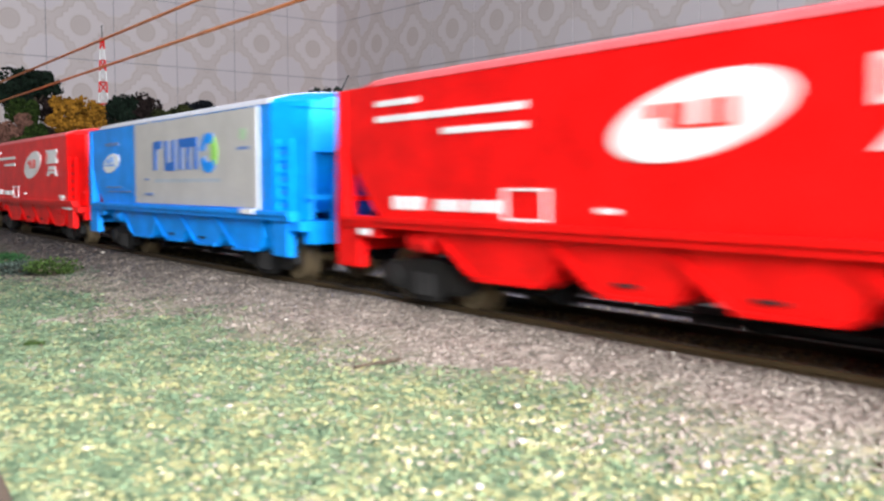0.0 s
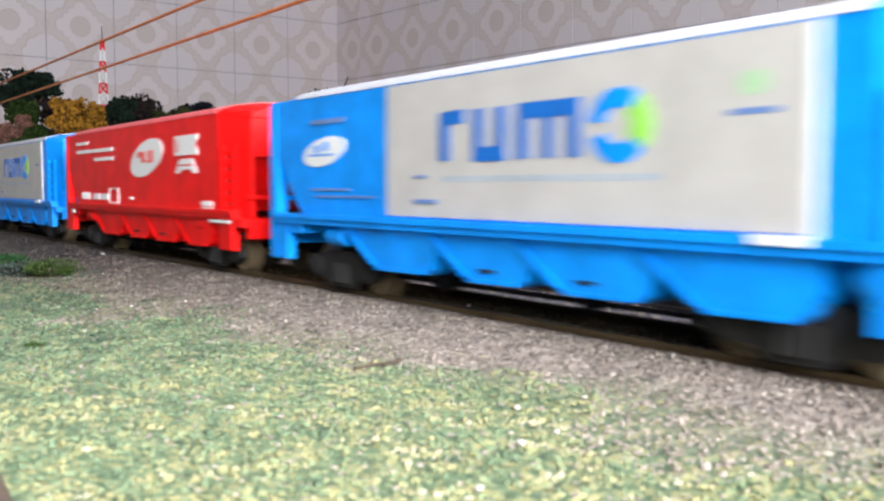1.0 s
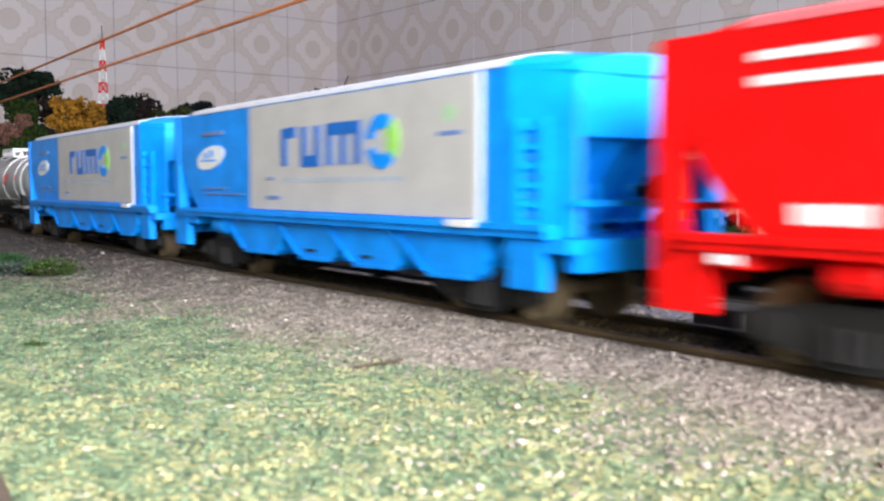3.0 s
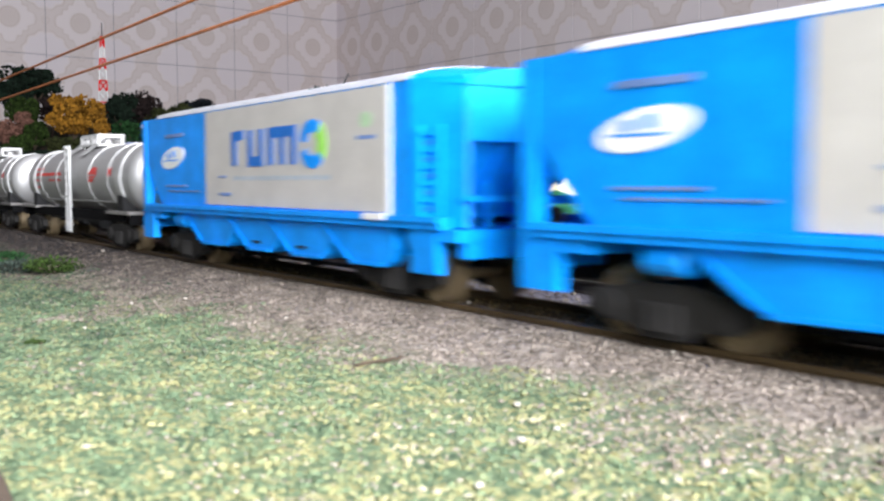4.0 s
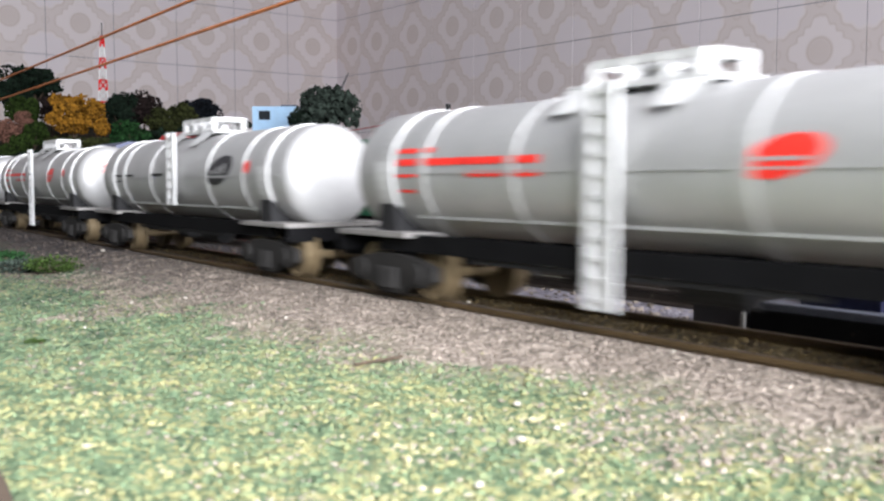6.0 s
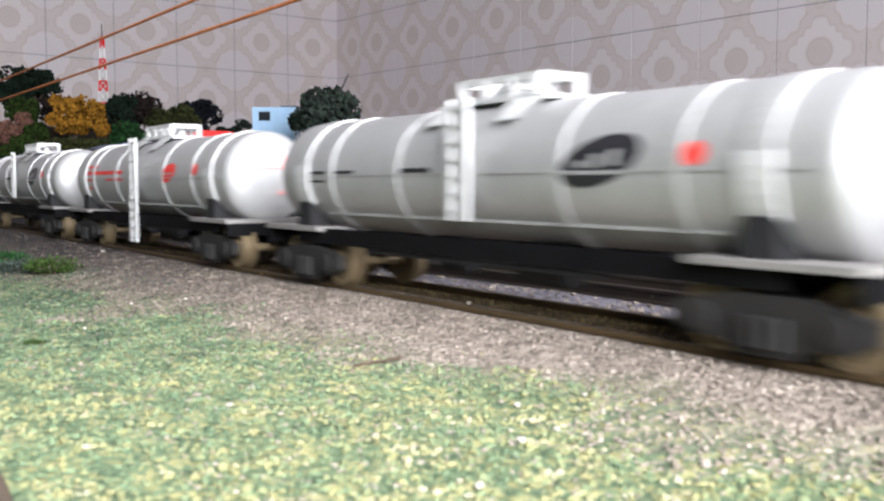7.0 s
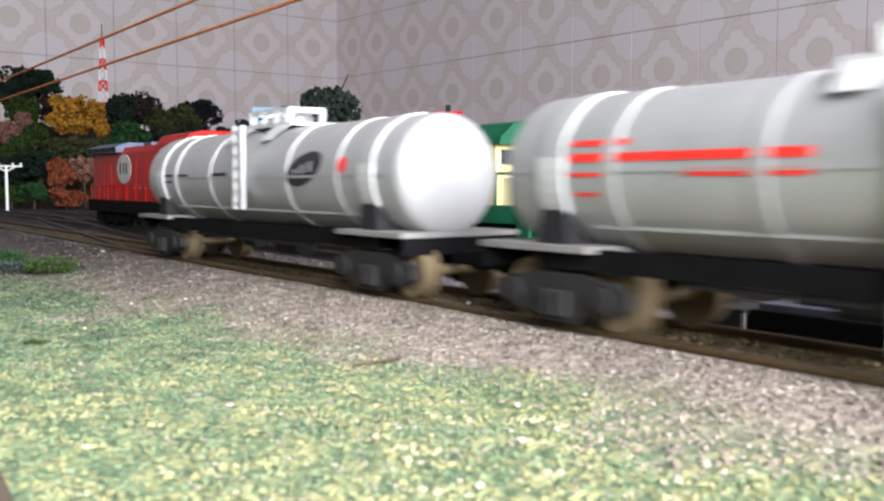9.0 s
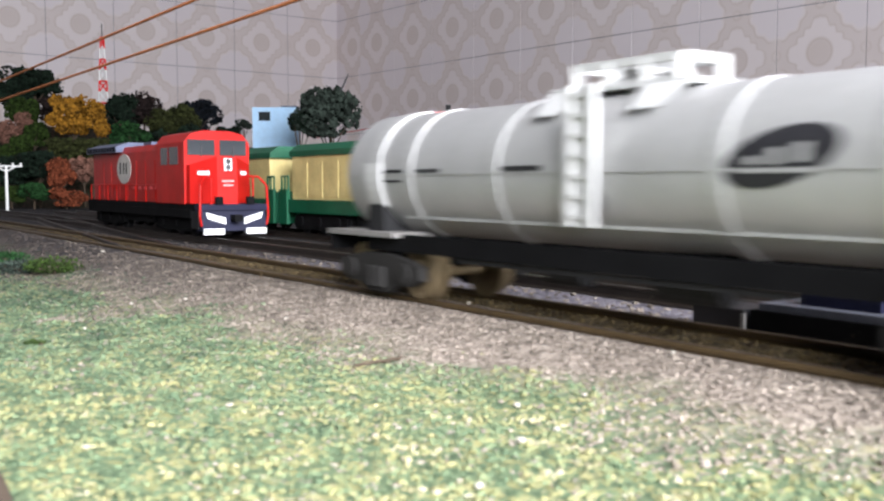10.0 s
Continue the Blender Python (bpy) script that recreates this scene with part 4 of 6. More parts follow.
    e = part("emblem", o, plain("grey_white_print", (0.5, 0.47, 0.44), 0.5), w, "pale round emblem")
    for x in (-109.5, -104, -99.5):
        part("emblem_bar", boxes((x - 0.8, x + 0.8, -13.1, -12.8, 27.5, 33)), M_DKGREY, e)
    for k in range(5):
        part("road_mark", boxes((-90 + k * 8, -86 + k * 8, -12.95, -12.6, 20, 21.4)), M_REDROOF, w, "faint unreadable lettering")
    hr = bmesh.new()
    for k in range(10):
        rod(hr, (-156 + k * 15, -14.6, 14), (-156 + k * 15, -14.6, 22), 0.3, 5)
    rod(hr, (-156, -14.6, 22), (-20, -14.6, 22), 0.3, 5)
    part("side_rail", hr, M_ORANGERED, w)
    tk = bmesh.new()
    slab(tk, [(-100, 4.5), (-62, 4.5), (-60, 7), (-60, 10.6), (-102, 10.6), (-102, 7)], -13, 13)
    part("fuel_tank", tk, M_BLACK, w, bevel=0.5)
    six_wheel_truck(w, -32), six_wheel_truck(w, -130)


def green_engine(m, roof, label):
    w = thing("diesel_locomotive", m, label, "locomotive", "green and cream engines")
    part("frame", boxes((-180, -4, -14.5, 14.5, 9.5, 15.5)), M_DGREEN, w, "dark green frame", bevel=0.4)
    hood = bmesh.new()
    extrude_x(hood, [(-12.6, 15), (-12.6, 35.5), (12.6, 35.5), (12.6, 15)], -172, -52)
    part("long_hood", hood, M_CREAM, w, "cream engine hood", bevel=0.4)
    rf = bmesh.new()
    extrude_x(rf, [(-13.2, 35), (-13.2, 37.5), (-9, 40.6), (9, 40.6), (13.2, 37.5), (13.2, 35)], -174, -50)
    part("hood_roof", rf, M_DGREEN, w, "dark green hood roof", bevel=0.4)
    for k in range(8):
        part("hood_door", boxes((-168 + k * 14, -157 + k * 14, -12.85, -12.5, 17, 32)), M_CREAM, w, bevel=0.1)
    cab = boxes((-52, -20, -14.2, 14.2, 15, 36))
    c = part("cab", cab, M_CREAM, w, "cream cab", bevel=0.6)
    cr = bmesh.new()
    extrude_x(cr, [(-15, 35.6), (-14.5, 38), (-9, 42.6), (0, 44), (9, 42.6), (14.5, 38), (15, 35.6)], -54, -17)
    part("cab_roof", cr, roof, w, "rounded cab roof", bevel=0.4)
    part("side_window", boxes((-46, -38, -14.5, -14.1, 26, 33)), M_GLASS, c)
    part("side_window", boxes((-34, -26, -14.5, -14.1, 26, 33)), M_GLASS, c)
    for y0, y1 in ((-12, -6), (6, 12)):
        part("windscreen", boxes((-20.2, -19.7, y0, y1, 29, 34)), M_GLASS, c)
    ns = bmesh.new()
    extrude_x(ns, [(-11, 15), (-11, 24.5), (-4, 29.6), (4, 29.6), (11, 24.5), (11, 15)], -20.2, -6)
    n = part("nose", ns, plain("pale_cream_nose_paint", (0.66, 0.6, 0.42), 0.5), w, "pale cream gabled nose", bevel=0.8)
    wg = bmesh.new()
    extrude_x(wg, [(-10.6, 15.2), (-10.6, 17.6), (0, 20.4), (10.6, 17.6), (10.6, 15.2)], -6.1, -5.6)
    part("nose_chevron", wg, M_DGREEN, n, "dark green chevron")
    for y in (-2.2, 0.4):
        part("nose_digit_bar", boxes((-6.3, -5.8, y, y + 1.8, 22.4, 25.4)), M_INK, n, "dark number shown as a bar")
    part("front_platform", boxes((-6, 2, -14.5, 14.5, 12.8, 15.5)), M_DGREEN, w, bevel=0.3)
    pl = bmesh.new()
    slab(pl, [(-3, 3), (2.4, 3), (1.6, 13), (-3, 13)], -14, 14)
    part("pilot", pl, M_DGREEN, w, "green pilot plate", bevel=0.3)
    for sg in (-1, 1):
        for x0, x1 in ((-20, 1.5), (-180, -173)):
            hr = bmesh.new()
            for x in (x0, (x0 + x1) / 2, x1):
                rod(hr, (x, sg * 14.2, 15), (x, sg * 14.2, 26), 0.5, 6)
            rod(hr, (x0, sg * 14.2, 26), (x1, sg * 14.2, 26), 0.5, 6)
            part("hand_rail", hr, M_DGREEN, w, "dark green handrail")
        part("step_plate", boxes((-8, -2, sg * 14.4 - 0.8, sg * 14.4 + 0.8, 4, 13)), M_DGREEN, w)
        part("step_plate", boxes((-181, -173, sg * 14.4 - 0.8, sg * 14.4 + 0.8, 4, 20)), M_DGREEN, w)
    part("end_panel", boxes((-182, -179, -14, 14, 4, 19)), M_DGREEN, w, bevel=0.4)
    tk = bmesh.new()
    slab(tk, [(-112, 4), (-74, 4), (-72, 6), (-72, 9.6), (-114, 9.6), (-114, 6)], -12.5, 12.5)
    part("fuel_tank", tk, M_BLACK, w, bevel=0.4)
    six_wheel_truck(w, -34), six_wheel_truck(w, -146)
    return w


# ---------------- trees, bushes, hill ----------------
def leaf_material(name, col):
    m, N, L, B = nodes_of(name)
    geo = N.new("ShaderNodeNewGeometry")
    cr = N.new("ShaderNodeValToRGB")
    e = cr.color_ramp.elements
    e[0].color = (*[c * 0.3 for c in col], 1)
    e[1].color = (*[min(1, c * 1.5) for c in col], 1)
    md = e.new(0.55)
    md.color = (*col, 1)
    L.new(geo.outputs["Random Per Island"], cr.inputs[0]), L.new(cr.outputs[0], B.inputs["Base Color"])
    B.inputs["Roughness"].default_value, B.inputs["Specular IOR Level"].default_value = 0.95, 0.15
    return m


LEAF = {"dark": leaf_material("dark_green_foam", (0.0091, 0.0181, 0.0111)), "navy": leaf_material("blackish_foam", (0.0080, 0.0101, 0.0141)),
        "green": leaf_material("mid_green_foam", (0.0252, 0.0454, 0.0091)), "olive": leaf_material("olive_foam", (0.0302, 0.0353, 0.0111)),
        "yellow": leaf_material("autumn_yellow_foam", (0.2590, 0.1220, 0.0144)), "plum": leaf_material("plum_brown_foam", (0.0227, 0.0151, 0.0141)),
        "rust": leaf_material("rust_red_foam", (0.1717, 0.0459, 0.0214)), "rose": leaf_material("rosy_lichen", (0.1836, 0.0918, 0.0673)),
        "lush": leaf_material("fresh_green_foam", (0.0151, 0.0504, 0.0151)), "grey": leaf_material("grey_green_foam", (0.0317, 0.0432, 0.0346))}
M_BARK = plain("dark_twig_bark", (0.06, 0.04, 0.025), 0.9)
OCTA = np.array([(1, 0, 0), (-1, 0, 0), (0, 1, 0), (0, -1, 0), (0, 0, 1), (0, 0, -1)], float)
OCTF = np.array([(0, 2, 4), (2, 1, 4), (1, 3, 4), (3, 0, 4), (2, 0, 5), (1, 2, 5), (3, 1, 5), (0, 3, 5)])


def specks(rng, centres, sizes, flat=1.0):
    """One mesh of many small irregular grains (metres)."""
    n = len(centres)
    v = OCTA[None] * (0.55 + 0.9 * rng.random((n, 6, 1))) * sizes[:, None, None]
    a = rng.random(n) * 6.283
    t = (rng.random(n) - 0.5) * 1.6
    ca, sa, ct, st = np.cos(a), np.sin(a), np.cos(t), np.sin(t)
    x, y, z = v[..., 0], v[..., 1], v[..., 2]
    y, z = y * ct[:, None] - z * st[:, None], y * st[:, None] + z * ct[:, None]
    x, y = x * ca[:, None] - y * sa[:, None], x * sa[:, None] + y * ca[:, None]
    v = np.stack([x, y, z * flat], -1) + centres[:, None]
    f = OCTF[None] + (np.arange(n) * 6)[:, None, None]
    me = bpy.data.meshes.new("specks")
    me.from_pydata(v.reshape(-1, 3).tolist(), [], f.reshape(-1, 3).tolist())
    return me


# ---------------- station ----------------
M_TERRA = plain("terracotta_roof", (0.17, 0.082, 0.072), 0.85, vary=0.15, scale=90)
M_TERRALIGHT = plain("pale_terracotta_tile", (0.29, 0.145, 0.125), 0.85, vary=0.18, scale=200)
M_CREAMWALL = plain("cream_station_wall", (0.42, 0.365, 0.265), 0.85)
M_WOOD = plain("brown_stained_wood", (0.14, 0.06, 0.03), 0.7)
M_PINK = plain("dusty_pink_ledge", (0.28, 0.15, 0.135), 0.85)
M_PLATFORM = plain("grey_platform_paving", (0.17, 0.165, 0.155), 0.9, vary=0.2, scale=150)
M_PLATGREEN = plain("worn_green_platform_edge", (0.035, 0.12, 0.082), 0.8, vary=0.25)
M_YELLOW = plain("yellow_truck_paint", (0.72, 0.42, 0.04), 0.4)
M_MUSTARD = plain("mustard_load", (0.42, 0.28, 0.01), 0.7)


def station():
    pf = new("platform", mesh(boxes((-62, 330, 166, 224, -6, 2.6)), M_PLATFORM, 0.3))
    pf.matrix_basis = at(0, 0)
    tagged(pf, "grey paved station platform with a green edge", "platform", kind="structure")
    part("platform_edge", boxes((-62, 330, 164.6, 165.9, -6, 2.2)), M_PLATGREEN, pf, "worn green platform edge")
    part("edge_coping", boxes((-62, 330, 163.8, 169, 2.65, 3.4)), M_PLATFORM, pf, "grey coping")
    sh = thing("platform_shed", at(0, 0), "platform shed with a terracotta tiled roof on pale pillars", "shed")
    s0, s1 = -78, 320
    rf = bmesh.new()
    extrude_x(rf, [(196, 48.4), (240, 64.5), (284, 48.4), (284, 47.4), (240, 63.2), (196, 47.4)], s0, s1)
    part("roof", rf, M_TERRA, sh, "terracotta roof slope")
    part("ridge", boxes((s0 - 1, s1, 238.6, 241.4, 63.8, 65.4)), M_TERRALIGHT, sh, bevel=0.5)
    strip = bmesh.new()
    extrude_x(strip, [(194.5, 48.2), (209, 53.6), (209, 54.3), (194.5, 48.9)], s0 - 0.5, s1)
    part("eave_strip", strip, M_TERRALIGHT, sh, "paler row of tiles along the eave")
    tl = bmesh.new()
    n = 10
    pr = [(2.6 * math.cos(math.pi * i / n), 1.5 * math.sin(math.pi * i / n)) for i in range(n + 1)] + [(2.0 * math.cos(math.pi * i / n), 1.0 * math.sin(math.pi * i / n)) for i in range(n, -1, -1)]
    a = [tl.verts.new((x * MM, 0, z * MM)) for x, z in pr]
    b = [tl.verts.new((x * MM, 16 * MM, (z + 5.8) * MM)) for x, z in pr]
    for i in range(len(pr)):
        j = (i + 1) % len(pr)
        tl.faces.new((a[i], a[j], b[j], b[i]))
    tl.faces.new(a), tl.faces.new(b[::-1])
    tme = mesh(tl, M_TERRALIGHT)
    x = s0 + 2
    while x < s1:
        part("roof_tile", tme, None, sh, m=pose(x * MM, 193.5 * MM, 47.2 * MM))
        x += 5.4
    part("eave_board", boxes((s0, s1, 195.5, 197, 46.6, 47.6)), M_WOOD, sh, "dark wooden eave board")
    part("tie_beam", boxes((s0 + 2, s1, 202, 206, 46.4, 48.0)), M_WOOD, sh)
    for s in (-18, 92, 205):
        part("pillar", boxes((s - 2.5, s + 2.5, 202.5, 207.5, 2.6, 46.4)), M_CREAMWALL, sh, "pale square pillar", bevel=0.4)
        part("pillar_foot", boxes((s - 3.0, s + 3.0, 201.6, 208.4, 2.6, 3.8)), M_DKGREY, sh)
        for d in (-1, 1):
            br = bmesh.new()
            slab(br, [(s + d * 2.4, 46.4), (s + d * 18, 46.4), (s + d * 18, 44.6), (s + d * 12, 42.6), (s + d * 2.4, 44.8)], 203.5, 206.5)
            part("bracket", br, M_WOOD, sh, "brown carved bracket")
    gb = bmesh.new()
    slab(gb, [(38, 56.5), (39.5, 55.2), (60, 66.5), (60, 68.5)], 199, 214)
    part("cross_gable", gb, M_WOOD, sh, "dark edge of a small cross gable")
    part("cross_gable_roof", boxes((60, 110, 199, 240, 67, 68.5)), M_TERRA, sh)
    # house behind
    h = thing("station_house", at(0, 0), "two storey cream station house with white shutters", "building")
    part("lower_wall", boxes((-190, 150, 385, 470, -6, 41)), M_CREAMWALL, h, "cream lower wall")
    part("upper_wall", boxes((-259, 150, 387, 470, 46, 66)), M_WHITE, h, "white upper wall")
    part("ledge", boxes((-262, 150, 372, 387, 40.5, 46.5)), M_PINK, h, "dusty pink ledge", bevel=0.6)
    part("back_room", boxes((-259, -190, 420, 470, -6, 41)), M_WOOD, h, "dark recess under the upper floor")
    for s in (-256, -222):
        part("post", boxes((s, s + 5, 386, 391, -6, 41)), M_WOOD, h, "dark wooden post")
    for s in (-165, -105, -45, 15, 75):
        f = part("window_frame", boxes((s - 9, s + 9, 385.6, 387.4, 48.5, 62)), M_WOOD, h, "brown window opening")
        for d in (-1, 1):
            for k in range(6):
                part("shutter_slat", boxes((min(s + d * 10, s + d * 24), max(s + d * 10, s + d * 24), 384.8, 386.9, 48.4 + k * 2.3, 50.3 + k * 2.3)), M_WHITE, f)
    part("door", boxes((-173, -163, 384.2, 385.4, 18, 33)), M_WOOD, h, "brown window with shutters closed")
    part("base_course", boxes((-190, 150, 383.4, 385.2, -6, 2)), M_DKGREY, h)
    rr = bmesh.new()
    extrude_x(rr, [(372, 66), (428, 80), (485, 66), (485, 64.5), (372, 64.5)], -266, 156)
    part("roof", rr, M_TERRA, h, "terracotta house roof")
    # sign posts, crate, small pieces
    for s, p in ((-104, 232), (-180, 262)):
        sp = thing("sign_post", at(s, p, 0), "white post with a green name board", "sign")
        part("post", boxes((-1.3, 1.3, -1.3, 1.3, -5, 20)), M_WHITE, sp, bevel=0.3)
        part("board", boxes((-9, 4, -2, -1.3, 20, 27)), M_DGREEN, sp, "dark green board")
    cr = thing("crate", at(33, 196, 2.6), "brown wooden crate standing on the platform", "crate")
    part("crate_body", boxes((-16, 16, -8, 8, 0.02, 12)), plain("orange_brown_wood", (0.19, 0.068, 0.016), 0.7), cr, bevel=0.4)
    for z in (3.6, 8):
        part("crate_slat", boxes((-16.3, 16.3, -8.3, -7.8, z, z + 0.5)), M_WOOD, cr)
    tr = thing("toy_truck", at(-150, 303, -3.6), "yellow toy flatbed truck with a mustard load", "truck")
    cb = bmesh.new()
    slab(cb, [(-14, 4), (0, 4), (0, 11), (-1.6, 19.5), (-3, 20.5), (-14, 20.5)], -8, 8)
    c = part("cab", cb, M_YELLOW, tr, "yellow cab", bevel=0.7, seg=2)
    part("windscreen", boxes((-1.2, -0.2, -6.6, 6.6, 12.2, 18.0)), M_GLASS, c)
    part("grille", boxes((-0.2, 0.25, -6, 6, 6.6, 8.8)), M_INK, c)
    for x in (-7, -12.6):
        part("side_window", boxes((x, x + 4.2, -8.2, -7.8, 12.4, 18)), M_GLASS, c)
    part("bumper", boxes((0, 1.2, -8, 8, 3.2, 5)), M_WHITE, tr)
    part("bed", boxes((-62, -14.5, -8, 8, 6.4, 8)), M_YELLOW, tr, "yellow flat bed")
    part("chassis", boxes((-60, -3, -4, 4, 3.4, 6.4)), M_BLACK, tr)
    ld = bmesh.new()
    slab(ld, [(-42, 8), (-15, 8), (-16, 14), (-20, 17.5), (-33, 17.5), (-38, 13)], -6.5, 6.5)
    part("load", ld, M_MUSTARD, tr, "mustard yellow load", bevel=1.0)
    for x in (-7, -48, -56):
        for y in (-7, 7):
            q = bmesh.new()
            rod(q, (0, y - 1.2, 0), (0, y + 1.2, 0), 3.8, 16)
            part("wheel", q, M_INK, tr, m=pose(x * MM, 0, 3.8 * MM))
    rng = np.random.default_rng(9)
    n = 1400
    c = np.stack([rng.uniform(-95, 70, n), rng.uniform(248, 268, n), rng.uniform(-5, 3.2, n)], -1) * MM
    me = specks(rng, c, rng.uniform(0.7, 1.8, n) * MM)
    me.materials.append(LEAF["green"])
    hs = new("grass_strip", me)
    hs.matrix_basis = at(0, 0)
    tagged(hs, "strip of rough green grass behind the platform", "grass", kind="stuff")
    # small standing figure: one plain mesh
    q = bmesh.new()
    for y in (-1.7, 1.7):
        rod(q, (0, y, 0), (0, y, 10), 1.3, 8, r2=1.6)
    rod(q, (0, 0, 9.5), (0, 0, 17.5), 3.1, 10, r2=3.5)
    for y in (-4.3, 4.3):
        rod(q, (0, y * 0.9, 17), (1, y, 10), 0.9, 6)
    bmesh.ops.create_icosphere(q, subdivisions=2, radius=1.9 * MM, matrix=Matrix.Translation((0, 0, 20 * MM)))
    me = mesh(q, [plain("skin_tone", (0.4, 0.22, 0.14), 0.7), plain("red_shirt", (0.6, 0.02, 0.03), 0.7), plain("blue_shorts", (0.1, 0.13, 0.4), 0.7)])
    for f in me.polygons:
        z = f.center.z / MM
        f.material_index = 1 if 10.2 < z < 17.8 else 2 if 5 < z <= 10.2 else 0
    fg = new("figurine", me)
    fg.matrix_basis = at(-171, 372, -3.4)
    tagged(fg, "tiny painted figurine in red beside the house", "figurine")
    bk = thing("hand_cart", at(-140, 345, -3.6), "small black two-wheeled cart with a white pole", "cart")
    for y in (-3, 3):
        q = bmesh.new()
        rod(q, (0, y - 0.5, 5), (0, y + 0.5, 5), 5, 18)
        part("wheel", q, M_INK, bk)
    part("cart_body", boxes((-7, 6, -2.4, 2.4, 5, 8)), M_BLACK, bk, bevel=0.4)
    q = bmesh.new()
    rod(q, (4, -4, 0), (4, -4, 15), 0.7, 8), rod(q, (4, -4, 15), (1, -4, 19), 0.5, 6), rod(q, (4, -4, 15), (7, -4, 18.5), 0.5, 6)
    part("pole", q, M_WHITE, bk, "thin white forked pole")
    # fence of dark boards behind the siding
    tk = thing("tyre_stack", at(-205, 335, -3.6), "heap of dark blocks beside the truck", "heap")
    part("block", boxes((-7, 7, -5, 5, 0, 6)), M_INK, tk, bevel=0.6)


def tree(name, X, Y, z, rx, rz, kind, base, label, seed, clumps=17, grains=2600):
    """Foam tree in world metres: crown centre (X, Y, z), half width rx, half height rz, foot at height base."""
    rng = np.random.default_rng(seed)
    ob = thing(name, pose(X, Y, base, 0, 0, (seed * 77) % 360), label, "tree" if name == "tree" else "bush")
    hz = z - base
    if hz > rz * 0.4:
        tb = bmesh.new()
        H = hz / MM
        rod(tb, (0, 0, -3), (0.03 * H, 0, H), max(1.0, rx / MM * 0.07), 7, r2=max(0.5, rx / MM * 0.03))
        for k in range(5):
            a = k * 1.3
            rod(tb, (0.02 * H, 0, H * 0.55), (rx / MM * 0.6 * math.cos(a), rx / MM * 0.6 * math.sin(a), H + rz / MM * 0.3 * math.sin(a * 2)), rx / MM * 0.03, 5, r2=0.25)
        part("trunk", tb, M_BARK, ob, "dark bare trunk")
    d = rng.normal(size=(clumps, 3))
    d /= np.linalg.norm(d, axis=1)[:, None]
    cc = d * (rng.random((clumps, 1)) ** 0.3) * 0.78
    cr = 0.2 + 0.3 * rng.random(clumps) ** 1.5
    w = rng.integers(0, clumps, grains)
    g = rng.normal(size=(grains, 3))
    g /= np.linalg.norm(g, axis=1)[:, None]
    pts = cc[w] + g * (cr[w] * (0.75 + 0.35 * rng.random(grains)))[:, None]
    pts[:, 2] = np.where(pts[:, 2] < -0.75, -0.75, pts[:, 2])
    pts = pts * np.array([rx, rx, rz]) + np.array([0, 0, hz])
    sz = (0.03 + 0.09 * rng.random(grains) ** 2) * (rx * rz) ** 0.5
    me = specks(rng, pts, sz)
    me.materials.append(LEAF[kind])
    part("crown", me, None, ob)
    return ob


def hill_height(X, Y):
    def sm(v):
        v = min(1, max(0, v))
        return v * v * (3 - 2 * v)
    d = X + 0.714 * Y - 0.235
    h = 0.108 * sm((Y - 0.96) / 0.42) * sm((-0.16 - X) / 0.16) * sm(d / 0.12) * (0.75 + 0.25 * sm((-0.3 - X) / 0.2))
    return -0.006 + h * (1 + 0.25 * noise.noise(Vector((X * 14, Y * 14, 1)))) + 0.004 * noise.noise(Vector((X * 60, Y * 60, 5)))


def hill():
    bm = bmesh.new()
    nx, ny = 70, 60
    g = [[None] * (ny + 1) for _ in range(nx + 1)]
    for i in range(nx + 1):
        for j in range(ny + 1):
            X, Y = -0.95 + 0.9 * i / nx, 0.9 + 0.85 * j / ny
            g[i][j] = bm.verts.new((X, Y, hill_height(X, Y)))
    for i in range(nx):
        for j in range(ny):
            bm.faces.new((g[i][j], g[i + 1][j], g[i + 1][j + 1], g[i][j + 1]))
    ob = new("hill", mesh(bm, flock("dark_forest_floor", [(0.012, 0.018, 0.009), (0.03, 0.036, 0.018), (0.06, 0.042, 0.03), (0.1, 0.062, 0.05)], 260), smooth=True))
    tagged(ob, "wooded model hill behind the tracks", "hill", kind="structure")


def eye_place(x, y, d):
    """World point seen by the camera at image place (x, y), d metres ahead."""
    c, s = math.cos(radians(3.954)), math.sin(radians(3.954))
    u, v = (x - 784) / 1707, -(y - 444) / 1707
    f, up = c + s * v, -s + c * v
    return u / f * d, d, EYE[2] + up / f * d


